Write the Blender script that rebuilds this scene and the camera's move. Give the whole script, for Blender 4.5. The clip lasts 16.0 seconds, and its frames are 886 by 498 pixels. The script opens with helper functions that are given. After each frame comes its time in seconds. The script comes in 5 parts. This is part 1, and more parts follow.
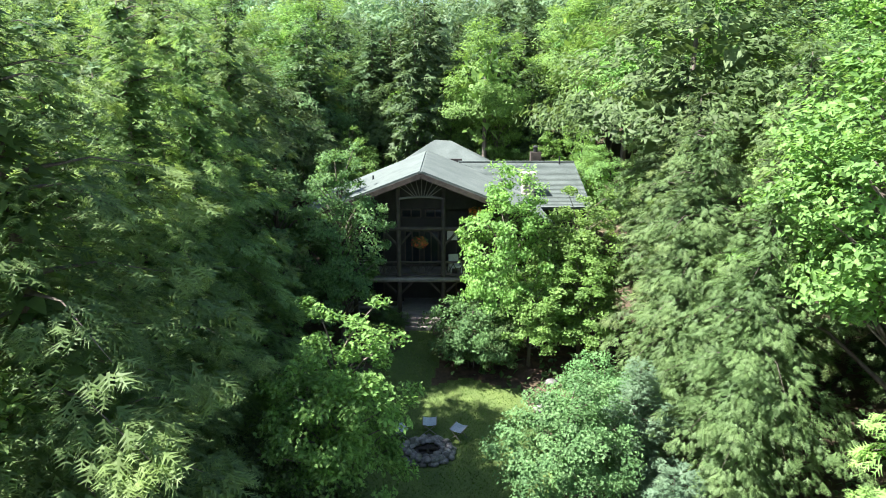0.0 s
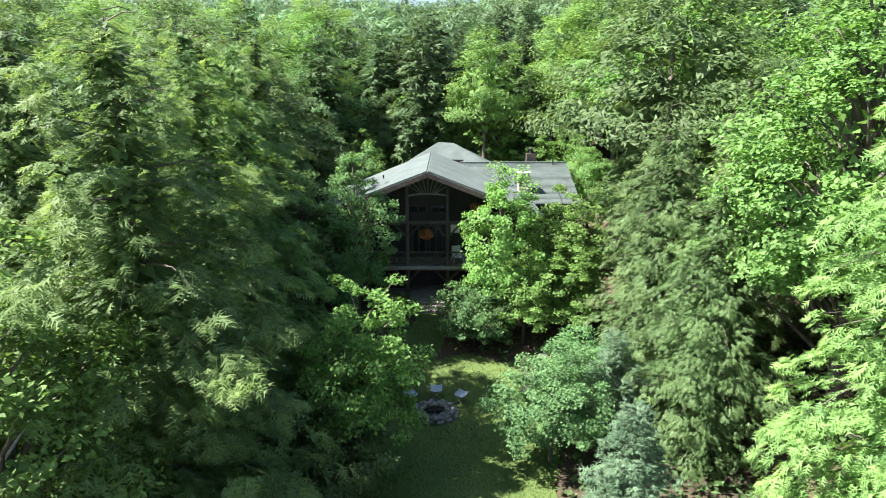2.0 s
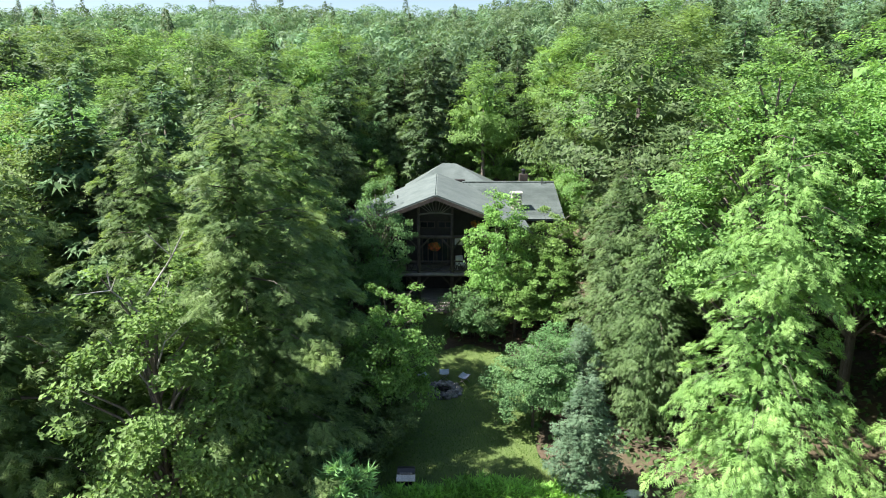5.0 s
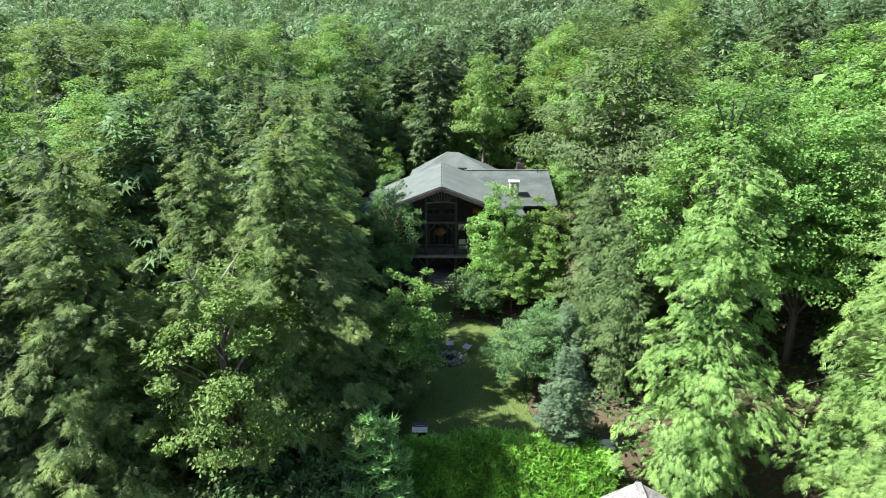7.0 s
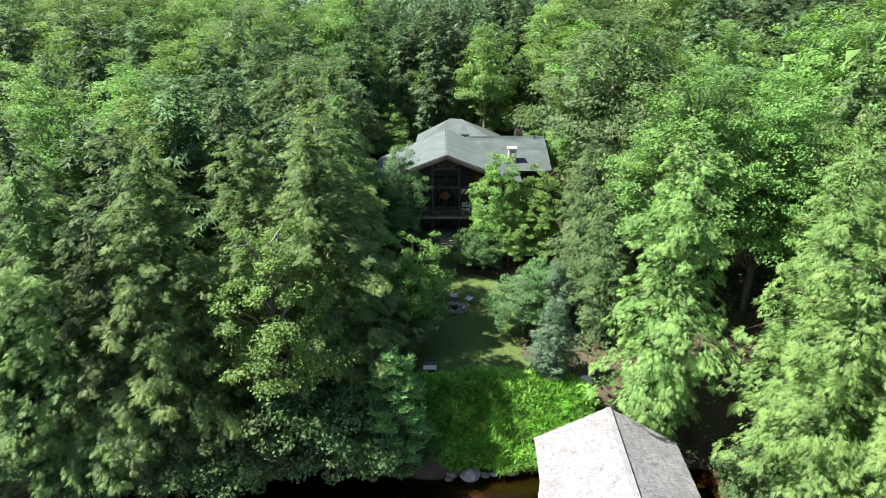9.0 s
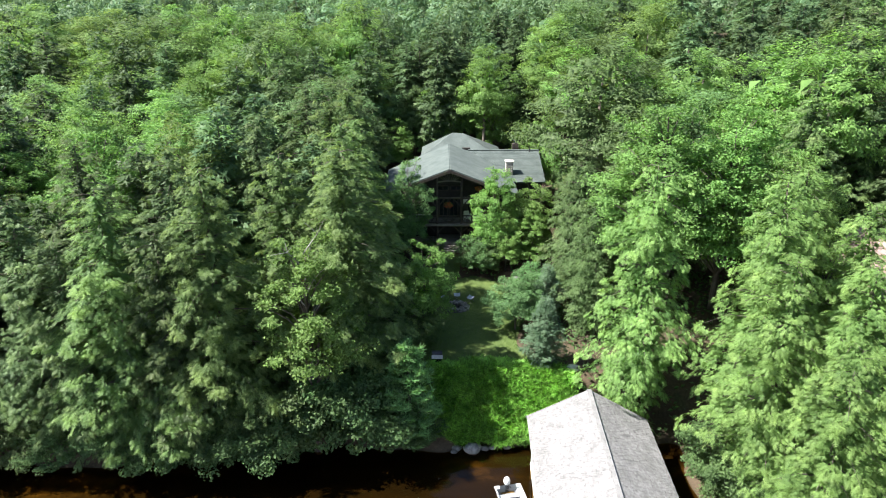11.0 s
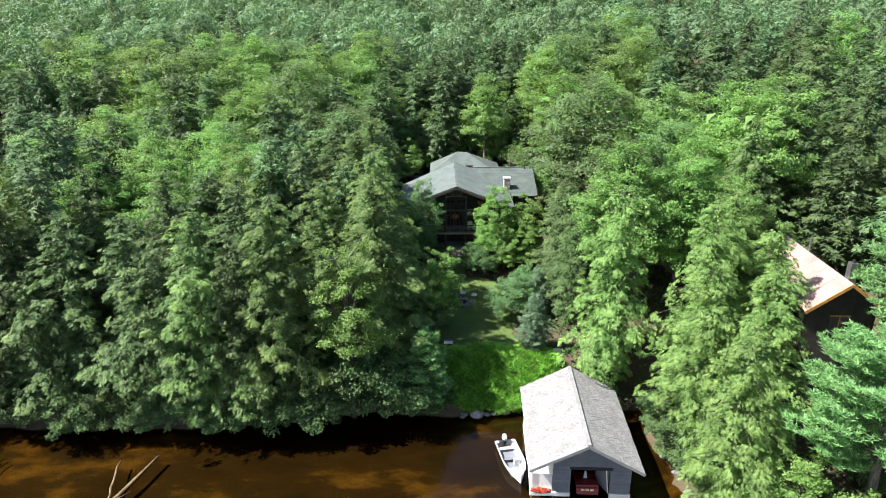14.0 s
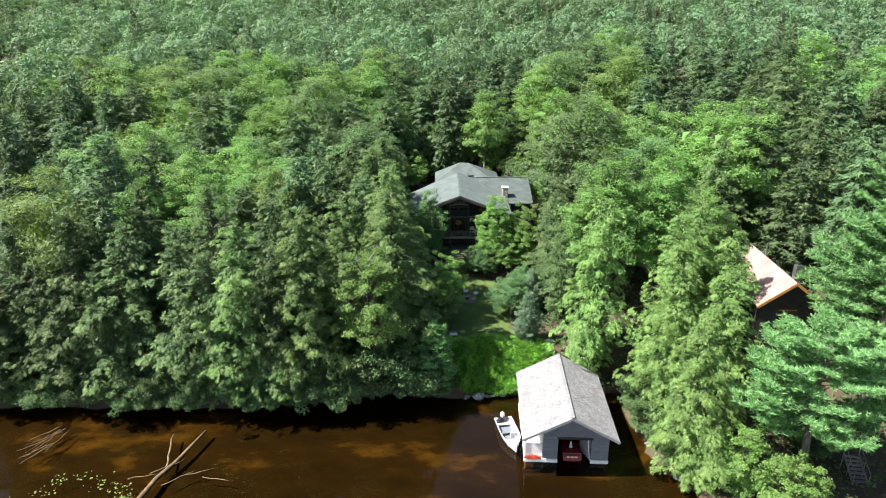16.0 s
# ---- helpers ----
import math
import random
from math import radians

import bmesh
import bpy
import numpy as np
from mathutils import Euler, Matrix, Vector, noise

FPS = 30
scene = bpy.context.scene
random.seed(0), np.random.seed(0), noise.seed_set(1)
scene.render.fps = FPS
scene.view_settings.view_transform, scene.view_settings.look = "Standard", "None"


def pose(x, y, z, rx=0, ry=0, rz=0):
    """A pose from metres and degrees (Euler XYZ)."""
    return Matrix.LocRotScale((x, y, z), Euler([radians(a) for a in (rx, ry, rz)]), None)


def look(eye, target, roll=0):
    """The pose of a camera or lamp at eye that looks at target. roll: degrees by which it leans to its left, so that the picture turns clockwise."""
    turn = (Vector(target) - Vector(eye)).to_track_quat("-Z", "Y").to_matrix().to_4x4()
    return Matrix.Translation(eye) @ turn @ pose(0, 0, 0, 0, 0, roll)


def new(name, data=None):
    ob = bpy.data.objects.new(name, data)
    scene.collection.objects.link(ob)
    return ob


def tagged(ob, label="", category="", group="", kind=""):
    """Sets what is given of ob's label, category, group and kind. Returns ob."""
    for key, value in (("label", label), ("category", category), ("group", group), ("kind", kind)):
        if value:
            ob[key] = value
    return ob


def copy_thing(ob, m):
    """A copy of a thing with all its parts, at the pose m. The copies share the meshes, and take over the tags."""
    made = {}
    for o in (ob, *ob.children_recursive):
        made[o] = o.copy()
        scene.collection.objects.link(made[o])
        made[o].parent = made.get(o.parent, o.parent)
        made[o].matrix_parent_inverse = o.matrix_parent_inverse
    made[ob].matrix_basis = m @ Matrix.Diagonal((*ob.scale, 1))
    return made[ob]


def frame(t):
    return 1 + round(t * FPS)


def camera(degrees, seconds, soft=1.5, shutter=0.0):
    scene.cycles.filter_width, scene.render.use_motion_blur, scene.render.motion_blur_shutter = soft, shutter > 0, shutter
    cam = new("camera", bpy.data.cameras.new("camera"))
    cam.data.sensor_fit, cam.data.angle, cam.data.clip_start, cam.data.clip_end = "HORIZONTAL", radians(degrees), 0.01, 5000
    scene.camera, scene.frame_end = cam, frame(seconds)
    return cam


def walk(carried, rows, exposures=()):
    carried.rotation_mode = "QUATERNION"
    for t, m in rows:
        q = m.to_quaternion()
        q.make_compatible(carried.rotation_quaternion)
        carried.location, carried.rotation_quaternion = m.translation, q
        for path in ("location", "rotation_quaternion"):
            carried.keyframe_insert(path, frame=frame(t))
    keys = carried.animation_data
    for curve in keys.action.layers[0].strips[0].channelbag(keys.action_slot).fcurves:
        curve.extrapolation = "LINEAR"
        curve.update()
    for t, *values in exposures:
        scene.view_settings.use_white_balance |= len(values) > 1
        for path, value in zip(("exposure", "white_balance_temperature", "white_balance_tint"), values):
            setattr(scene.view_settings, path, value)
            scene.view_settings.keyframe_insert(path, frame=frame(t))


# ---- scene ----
cam = camera(69.5, 16.0, soft=1.0)
METRES, EYE, TILT, LEAN, TURN = 55.0, 19.7, -13.5, 0.0, 0.0
ROWS = [
    (0.0, 0.0, 0.0, 0.0, 0.0, 0.0, 0.0),
    (0.5, -0.001, -0.0178, -0.0047, -0.0, 0.0, -0.0),
    (1.0, -0.0021, -0.0373, -0.008, 0.0, -0.02, 0.01),
    (1.5, -0.0036, -0.0588, -0.0096, -0.01, -0.02, 0.02),
    (2.0, -0.0049, -0.0822, -0.0099, -0.01, -0.02, 0.01),
    (2.5, -0.006, -0.1072, -0.0095, -0.02, -0.05, 0.0),
    (3.0, -0.0072, -0.1338, -0.008, -0.04, -0.05, 0.01),
    (3.5, -0.0086, -0.1602, -0.0056, -0.03, -0.06, 0.01),
    (4.0, -0.0101, -0.1864, -0.0022, -0.04, -0.06, 0.01),
    (6.5, -0.0189, -0.3222, 0.0223, -0.03, -1.52, 0.01),
    (7.0, -0.0211, -0.3505, 0.0281, -0.03, -2.68, 0.0),
    (7.5, -0.0231, -0.3791, 0.034, -0.04, -3.83, -0.02),
    (8.0, -0.0253, -0.4079, 0.0401, -0.04, -5.02, -0.02),
    (8.5, -0.0273, -0.4375, 0.0461, -0.04, -6.18, -0.03),
    (9.0, -0.0292, -0.4675, 0.0525, -0.02, -7.01, -0.02),
    (11.5, -0.0411, -0.627, 0.0822, -0.11, -6.99, 0.02),
    (12.0, -0.0443, -0.6624, 0.0883, -0.13, -6.98, 0.04),
    (12.5, -0.0477, -0.6996, 0.0943, -0.13, -6.97, 0.05),
    (13.0, -0.0513, -0.7378, 0.1008, -0.14, -6.99, 0.05),
    (13.5, -0.0548, -0.7766, 0.1075, -0.16, -6.98, 0.06),
    (14.0, -0.0584, -0.816, 0.1147, -0.18, -6.98, 0.07),
    (14.5, -0.0618, -0.8561, 0.1223, -0.19, -6.98, 0.07),
    (15.0, -0.065, -0.8972, 0.1293, -0.2, -6.98, 0.05),
    (15.5, -0.0689, -0.9395, 0.1362, -0.23, -6.99, 0.05),
    (16.0, -0.0726, -0.9827, 0.1431, -0.24, -7.0, 0.05),
]
walk(cam, [(t, pose(0, 0, EYE, TILT, LEAN, TURN) @ pose(METRES * x, METRES * y, METRES * z, 90 + pitch, roll, yaw)) for t, x, y, z, yaw, pitch, roll in ROWS],
     exposures=[(0.0, 2.1), (2.5, 1.87), (4.0, 1.72), (7.0, 1.60), (9.0, 1.56), (16.0, 1.55)])

# ---- world and light ----
SUN = Vector((-2.56, -0.36, 3.4)).normalized()
world = bpy.data.worlds.new("sky")
scene.world = world
world.use_nodes = True
wn = world.node_tree
sky = wn.nodes.new("ShaderNodeTexSky")
sky.sky_type, sky.sun_disc = "NISHITA", False
sky.sun_elevation = math.asin(SUN.z)
sky.sun_rotation = math.atan2(SUN.x, SUN.y)
wn.links.new(sky.outputs["Color"], wn.nodes["Background"].inputs["Color"])
wn.nodes["Background"].inputs["Strength"].default_value = 0.062
sun = new("sun", bpy.data.lights.new("sun", "SUN"))
sun.data.energy, sun.data.angle, sun.data.color = 5.0, radians(0.6), (1.0, 0.955, 0.9)
sun.matrix_world = look(SUN * 100, (0, 0, 0))


# ---- materials ----
def nodes_of(name):
    m = bpy.data.materials.new(name)
    m.use_nodes = True
    t = m.node_tree
    return m, t, t.nodes, t.links, t.nodes["Principled BSDF"]


def noise_node(t, coord, scale, detail=4.0, rough=0.55):
    n = t.nodes.new("ShaderNodeTexNoise")
    n.inputs["Scale"].default_value, n.inputs["Detail"].default_value, n.inputs["Roughness"].default_value = scale, detail, rough
    t.links.new(coord, n.inputs["Vector"])
    return n


def ramp(t, fac, stops):
    r = t.nodes.new("ShaderNodeValToRGB")
    e = r.color_ramp.elements
    while len(e) < len(stops):
        e.new(0.5)
    for k, (p, c) in enumerate(stops):
        e[k].position, e[k].color = p, (*c, 1)
    t.links.new(fac, r.inputs["Fac"])
    return r


def mixc(t, fac, a, b, kind="MIX"):
    m = t.nodes.new("ShaderNodeMix")
    m.data_type, m.blend_type = "RGBA", kind
    for sock, v in ((m.inputs["Factor"], fac), (m.inputs["A"], a), (m.inputs["B"], b)):
        if isinstance(v, (int, float)):
            sock.default_value = v
        elif isinstance(v, tuple):
            sock.default_value = (*v, 1)
        else:
            t.links.new(v, sock)
    return m.outputs["Result"]


def surface(name, dark, light, scale=3.0, fine=40.0, rough=0.8, bump=0.3, metal=0.0, stretch=(1, 1, 1), per_object=0.15, dist=0.02, island=0.0, specks=False):
    """A weathered surface: broad stains, fine grain, relief, and a shade of its own for each object."""
    m, t, n, l, p = nodes_of(name)
    geo = n.new("ShaderNodeTexCoord")
    mp = n.new("ShaderNodeMapping")
    mp.inputs["Scale"].default_value = stretch
    l.new(geo.outputs["Object"], mp.inputs["Vector"])
    a = noise_node(t, mp.outputs["Vector"], scale)
    b = noise_node(t, mp.outputs["Vector"], fine, 3)
    r = ramp(t, a.outputs["Fac"], ((0.3, dark), (0.7, light)))
    fine_r = ramp(t, b.outputs["Fac"], ((0.3, (0.72, 0.72, 0.72)), (0.7, (1.2, 1.2, 1.2))))
    c = mixc(t, 1.0, r.outputs["Color"], fine_r.outputs["Color"], "MULTIPLY")
    if specks:
        sm = n.new("ShaderNodeMapping")
        sm.inputs["Scale"].default_value = (9, 3, 9)
        l.new(geo.outputs["Object"], sm.inputs["Vector"])
        sn = noise_node(t, sm.outputs["Vector"], 1.0, 4, 0.7)
        sr = ramp(t, sn.outputs["Fac"], ((0.56, (1, 1, 1)), (0.7, (0.42, 0.41, 0.4))))
        c = mixc(t, 1.0, c, sr.outputs["Color"], "MULTIPLY")
    info = n.new("ShaderNodeObjectInfo")
    hs = n.new("ShaderNodeHueSaturation")
    mr = n.new("ShaderNodeMapRange")
    mr.inputs["To Min"].default_value, mr.inputs["To Max"].default_value = 1 - per_object, 1 + per_object
    l.new(info.outputs["Random"], mr.inputs["Value"])
    if island:
        isl = n.new("ShaderNodeMapRange")
        isl.inputs["To Min"].default_value, isl.inputs["To Max"].default_value = 1 - island, 1 + island
        l.new(n.new("ShaderNodeNewGeometry").outputs["Random Per Island"], isl.inputs["Value"])
        both = n.new("ShaderNodeMath")
        both.operation = "MULTIPLY"
        l.new(mr.outputs["Result"], both.inputs[0])
        l.new(isl.outputs["Result"], both.inputs[1])
        l.new(both.outputs["Value"], hs.inputs["Value"])
    else:
        l.new(mr.outputs["Result"], hs.inputs["Value"])
    l.new(c, hs.inputs["Color"])
    l.new(hs.outputs["Color"], p.inputs["Base Color"])
    p.inputs["Roughness"].default_value, p.inputs["Metallic"].default_value = rough, metal
    bp = n.new("ShaderNodeBump")
    bp.inputs["Strength"].default_value, bp.inputs["Distance"].default_value = bump, dist
    l.new(b.outputs["Fac"], bp.inputs["Height"])
    l.new(bp.outputs["Normal"], p.inputs["Normal"])
    return m


def foliage(name, dark, light, glow, through_leaf=0.4, tint=False, rough=0.55, hue=0.02, value=0.2, leaf=0.35, young=None):
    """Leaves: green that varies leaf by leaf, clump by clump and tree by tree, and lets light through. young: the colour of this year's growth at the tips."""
    m, t, n, l, p = nodes_of(name)
    geo = n.new("ShaderNodeNewGeometry")
    a = noise_node(t, geo.outputs["Position"], 0.9, 3)
    r = ramp(t, a.outputs["Fac"], ((0.3, dark), (0.72, light)))
    isl = n.new("ShaderNodeMapRange")
    isl.inputs["To Min"].default_value, isl.inputs["To Max"].default_value = 1 - leaf, 1 + leaf
    l.new(geo.outputs["Random Per Island"], isl.inputs["Value"])
    hs = n.new("ShaderNodeHueSaturation")
    if tint:
        who = n.new("ShaderNodeAttribute")
        who.attribute_name = "tint"
        rnd = who.outputs["Fac"]
    else:
        rnd = n.new("ShaderNodeObjectInfo").outputs["Random"]
    hm = n.new("ShaderNodeMapRange")
    hm.inputs["To Min"].default_value, hm.inputs["To Max"].default_value = 0.5 - hue, 0.5 + hue
    vm = n.new("ShaderNodeMapRange")
    vm.inputs["To Min"].default_value, vm.inputs["To Max"].default_value = 1 - value, 1 + value
    l.new(rnd, hm.inputs["Value"])
    l.new(rnd, vm.inputs["Value"])
    mul = n.new("ShaderNodeMath")
    mul.operation = "MULTIPLY"
    l.new(vm.outputs["Result"], mul.inputs[0])
    l.new(isl.outputs["Result"], mul.inputs[1])
    l.new(hm.outputs["Result"], hs.inputs["Hue"])
    l.new(mul.outputs["Value"], hs.inputs["Value"])
    base = r.outputs["Color"]
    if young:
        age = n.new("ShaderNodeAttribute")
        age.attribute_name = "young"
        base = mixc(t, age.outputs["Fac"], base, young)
    l.new(base, hs.inputs["Color"])
    l.new(hs.outputs["Color"], p.inputs["Base Color"])
    p.inputs["Roughness"].default_value = rough
    p.inputs["Specular IOR Level"].default_value = 0.22
    tr = n.new("ShaderNodeBsdfTranslucent")
    l.new(mixc(t, 1.0, hs.outputs["Color"], glow, "MULTIPLY"), tr.inputs["Color"])
    mx = n.new("ShaderNodeMixShader")
    mx.inputs["Fac"].default_value = through_leaf
    l.new(p.outputs["BSDF"], mx.inputs[1])
    l.new(tr.outputs["BSDF"], mx.inputs[2])
    l.new(mx.outputs["Shader"], n["Material Output"].inputs["Surface"])
    return m


GLOW = (1.6, 1.55, 1.0)
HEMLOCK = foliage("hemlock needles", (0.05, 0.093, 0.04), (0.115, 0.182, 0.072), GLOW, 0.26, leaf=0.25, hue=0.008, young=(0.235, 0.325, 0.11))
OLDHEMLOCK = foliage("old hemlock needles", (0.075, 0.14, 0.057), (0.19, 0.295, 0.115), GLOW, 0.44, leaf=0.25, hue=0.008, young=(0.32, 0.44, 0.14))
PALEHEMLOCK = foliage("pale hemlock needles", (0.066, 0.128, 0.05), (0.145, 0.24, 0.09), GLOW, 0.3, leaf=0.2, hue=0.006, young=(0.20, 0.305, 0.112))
# darker copy of the hemlock green: shade of taller trees put into the colour
SHADEDHEMLOCK = foliage("woodland hemlock needles", (0.045, 0.09, 0.042), (0.105, 0.165, 0.072), GLOW, 0.25, leaf=0.18, value=0.3, young=(0.15, 0.22, 0.085))
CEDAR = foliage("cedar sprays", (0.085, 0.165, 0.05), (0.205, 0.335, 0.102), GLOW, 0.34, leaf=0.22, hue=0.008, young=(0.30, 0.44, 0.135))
PINE = foliage("pine needles", (0.12, 0.25, 0.10), (0.24, 0.44, 0.175), GLOW, 0.34, hue=0.006)
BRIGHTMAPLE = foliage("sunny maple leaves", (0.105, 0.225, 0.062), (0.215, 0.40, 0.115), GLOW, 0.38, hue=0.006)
SPRUCE = foliage("spruce needles", (0.08, 0.145, 0.085), (0.165, 0.25, 0.15), (1.3, 1.3, 0.9), 0.25, leaf=0.16)
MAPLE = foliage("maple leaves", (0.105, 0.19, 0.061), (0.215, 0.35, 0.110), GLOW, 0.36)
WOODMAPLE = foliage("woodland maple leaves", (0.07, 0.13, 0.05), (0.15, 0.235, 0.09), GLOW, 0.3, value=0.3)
BIRCH = foliage("birch leaves", (0.11, 0.205, 0.061), (0.22, 0.375, 0.104), GLOW, 0.38, hue=0.01)
APPLE = foliage("apple leaves", (0.078, 0.165, 0.066), (0.162, 0.295, 0.115), (1.3, 1.4, 0.9), 0.3, hue=0.005)
SHRUB = foliage("shrub leaves", (0.055, 0.10, 0.039), (0.115, 0.19, 0.067), GLOW, 0.3)
FERN = foliage("fern fronds", (0.135, 0.26, 0.05), (0.27, 0.46, 0.09), GLOW, 0.42, leaf=0.45)
GRASS = foliage("grass blades", (0.065, 0.115, 0.028), (0.12, 0.19, 0.045), GLOW, 0.35)
# blue raised in the leaf colour to stand for haze over the hillside
HAZEFOREST = foliage("forest leaves", (0.068, 0.125, 0.064), (0.155, 0.238, 0.116), GLOW, 0.28, tint=True, hue=0.025, value=0.4, leaf=0.08)
LILY = foliage("lily pads", (0.10, 0.16, 0.05), (0.2, 0.28, 0.08), GLOW, 0.1)
BARK = surface("bark", (0.07, 0.055, 0.045), (0.2, 0.17, 0.145), 1.5, 14, 0.9, 0.7, stretch=(3, 3, 0.6))
PALEBARK = surface("pale bark", (0.2, 0.19, 0.175), (0.42, 0.4, 0.37), 2, 18, 0.85, 0.4)
WETWOOD = surface("wet wood", (0.08, 0.05, 0.025), (0.2, 0.14, 0.07), 2, 20, 0.6, 0.5)
LOG = surface("dark log", (0.035, 0.027, 0.022), (0.09, 0.072, 0.06), 2, 20, 0.75, 0.4)
DARKWALL = surface("dark board", (0.02, 0.017, 0.016), (0.045, 0.038, 0.036), 1.2, 25, 0.7, 0.3)
DECK = surface("deck board", (0.14, 0.125, 0.115), (0.27, 0.245, 0.225), 1.2, 25, 0.75, 0.3)
ROOF = surface("asphalt shingle", (0.07, 0.092, 0.087), (0.118, 0.145, 0.138), 0.7, 22, 0.85, 0.4, per_object=0.07)
CEDARROOF = surface("cedar shingle", (0.185, 0.184, 0.184), (0.262, 0.26, 0.262), 0.9, 26, 0.8, 0.5, per_object=0.05, island=0.16, specks=True)
STONE = surface("field stone", (0.09, 0.088, 0.085), (0.26, 0.255, 0.25), 2.5, 20, 0.85, 0.6, per_object=0.35)
CHIMNEY = surface("chimney stone", (0.28, 0.25, 0.22), (0.5, 0.46, 0.42), 3, 24, 0.85, 0.6, per_object=0.3)
CAPSTONE = surface("pale cap", (0.55, 0.53, 0.5), (0.72, 0.7, 0.68), 2, 20, 0.8, 0.2)
GREYPAINT = surface("grey paint", (0.12, 0.13, 0.148), (0.165, 0.178, 0.2), 0.8, 30, 0.65, 0.15)
WHITEPAINT = surface("white paint", (0.66, 0.66, 0.64), (0.82, 0.82, 0.8), 1.5, 30, 0.55, 0.1)
BOATWHITE = surface("white gelcoat", (0.46, 0.48, 0.5), (0.6, 0.62, 0.64), 1.5, 30, 0.3, 0.05)
REDHULL = surface("varnished red wood", (0.16, 0.018, 0.016), (0.26, 0.03, 0.025), 2, 20, 0.25, 0.05)
GOLD = surface("gold leaf", (0.55, 0.42, 0.18), (0.7, 0.55, 0.25), 2, 20, 0.4, 0.05)
GREYMETAL = surface("grey metal", (0.2, 0.21, 0.22), (0.34, 0.35, 0.36), 3, 30, 0.4, 0.05, metal=0.8)
BLACKMETAL = surface("black metal", (0.015, 0.015, 0.017), (0.035, 0.035, 0.04), 3, 30, 0.4, 0.05)
CANVAS = surface("pale blue canvas", (0.33, 0.4, 0.5), (0.46, 0.53, 0.63), 4, 50, 0.9, 0.1)
PINKROOF = surface("faded red metal roof", (0.27, 0.18, 0.165), (0.38, 0.27, 0.245), 0.8, 20, 0.5, 0.1, per_object=0.06)
ORANGEWOOD = surface("varnished pine", (0.4, 0.17, 0.05), (0.58, 0.28, 0.09), 2, 20, 0.5, 0.2)
CHARCOAL = surface("charred earth", (0.012, 0.011, 0.01), (0.05, 0.045, 0.04), 4, 30, 0.95, 0.6)
PETAL_RED = surface("red petals", (0.55, 0.04, 0.03), (0.75, 0.12, 0.05), 9, 30, 0.7, 0.1)
PETAL_ORANGE = surface("orange petals", (0.65, 0.16, 0.03), (0.8, 0.3, 0.06), 9, 30, 0.7, 0.1)
MULCH = surface("bark mulch", (0.05, 0.03, 0.02), (0.13, 0.08, 0.055), 3, 30, 0.95, 0.8)
GLASS = surface("dark window glass", (0.02, 0.024, 0.028), (0.03, 0.035, 0.04), 2, 20, 0.06, 0.0)


def ground_material():
    m, t, n, l, p = nodes_of("forest floor and lake bed")
    geo = n.new("ShaderNodeNewGeometry")
    a = noise_node(t, geo.outputs["Position"], 0.35, 5)
    b = noise_node(t, geo.outputs["Position"], 6.0, 4)
    litter = ramp(t, a.outputs["Fac"], ((0.3, (0.045, 0.035, 0.022)), (0.55, (0.09, 0.065, 0.04)), (0.75, (0.05, 0.07, 0.025))))
    mp = n.new("ShaderNodeMapping")
    mp.inputs["Scale"].default_value = (0.11, 0.22, 0.3)
    l.new(geo.outputs["Position"], mp.inputs["Vector"])
    s = noise_node(t, mp.outputs["Vector"], 1.0, 7, 0.62)
    sand = ramp(t, s.outputs["Fac"], ((0.38, (0.005, 0.0038, 0.0025)), (0.55, (0.018, 0.013, 0.0055)), (0.70, (0.14, 0.106, 0.032))))
    sep = n.new("ShaderNodeSeparateXYZ")
    l.new(geo.outputs["Position"], sep.inputs["Vector"])
    mr = n.new("ShaderNodeMapRange")
    mr.inputs["From Min"].default_value, mr.inputs["From Max"].default_value = -0.15, 0.1
    l.new(sep.outputs["Z"], mr.inputs["Value"])
    c = mixc(t, mr.outputs["Result"], sand.outputs["Color"], litter.outputs["Color"])
    f = ramp(t, b.outputs["Fac"], ((0.3, (0.7, 0.7, 0.7)), (0.7, (1.25, 1.25, 1.25))))
    l.new(mixc(t, 1.0, c, f.outputs["Color"], "MULTIPLY"), p.inputs["Base Color"])
    p.inputs["Roughness"].default_value = 0.95
    bp = n.new("ShaderNodeBump")
    bp.inputs["Strength"].default_value, bp.inputs["Distance"].default_value = 0.6, 0.06
    l.new(b.outputs["Fac"], bp.inputs["Height"])
    l.new(bp.outputs["Normal"], p.inputs["Normal"])
    return m


def lawn_material():
    m, t, n, l, p = nodes_of("mown grass")
    geo = n.new("ShaderNodeNewGeometry")
    a = noise_node(t, geo.outputs["Position"], 0.5, 4)
    b = noise_node(t, geo.outputs["Position"], 14.0, 4, 0.7)
    r = ramp(t, a.outputs["Fac"], ((0.3, (0.062, 0.105, 0.025)), (0.7, (0.112, 0.16, 0.038))))
    f = ramp(t, b.outputs["Fac"], ((0.3, (0.65, 0.65, 0.65)), (0.7, (1.3, 1.3, 1.3))))
    l.new(mixc(t, 1.0, r.outputs["Color"], f.outputs["Color"], "MULTIPLY"), p.inputs["Base Color"])
    p.inputs["Roughness"].default_value = 0.9
    bp = n.new("ShaderNodeBump")
    bp.inputs["Strength"].default_value, bp.inputs["Distance"].default_value = 0.8, 0.04
    l.new(b.outputs["Fac"], bp.inputs["Height"])
    l.new(bp.outputs["Normal"], p.inputs["Normal"])
    return m


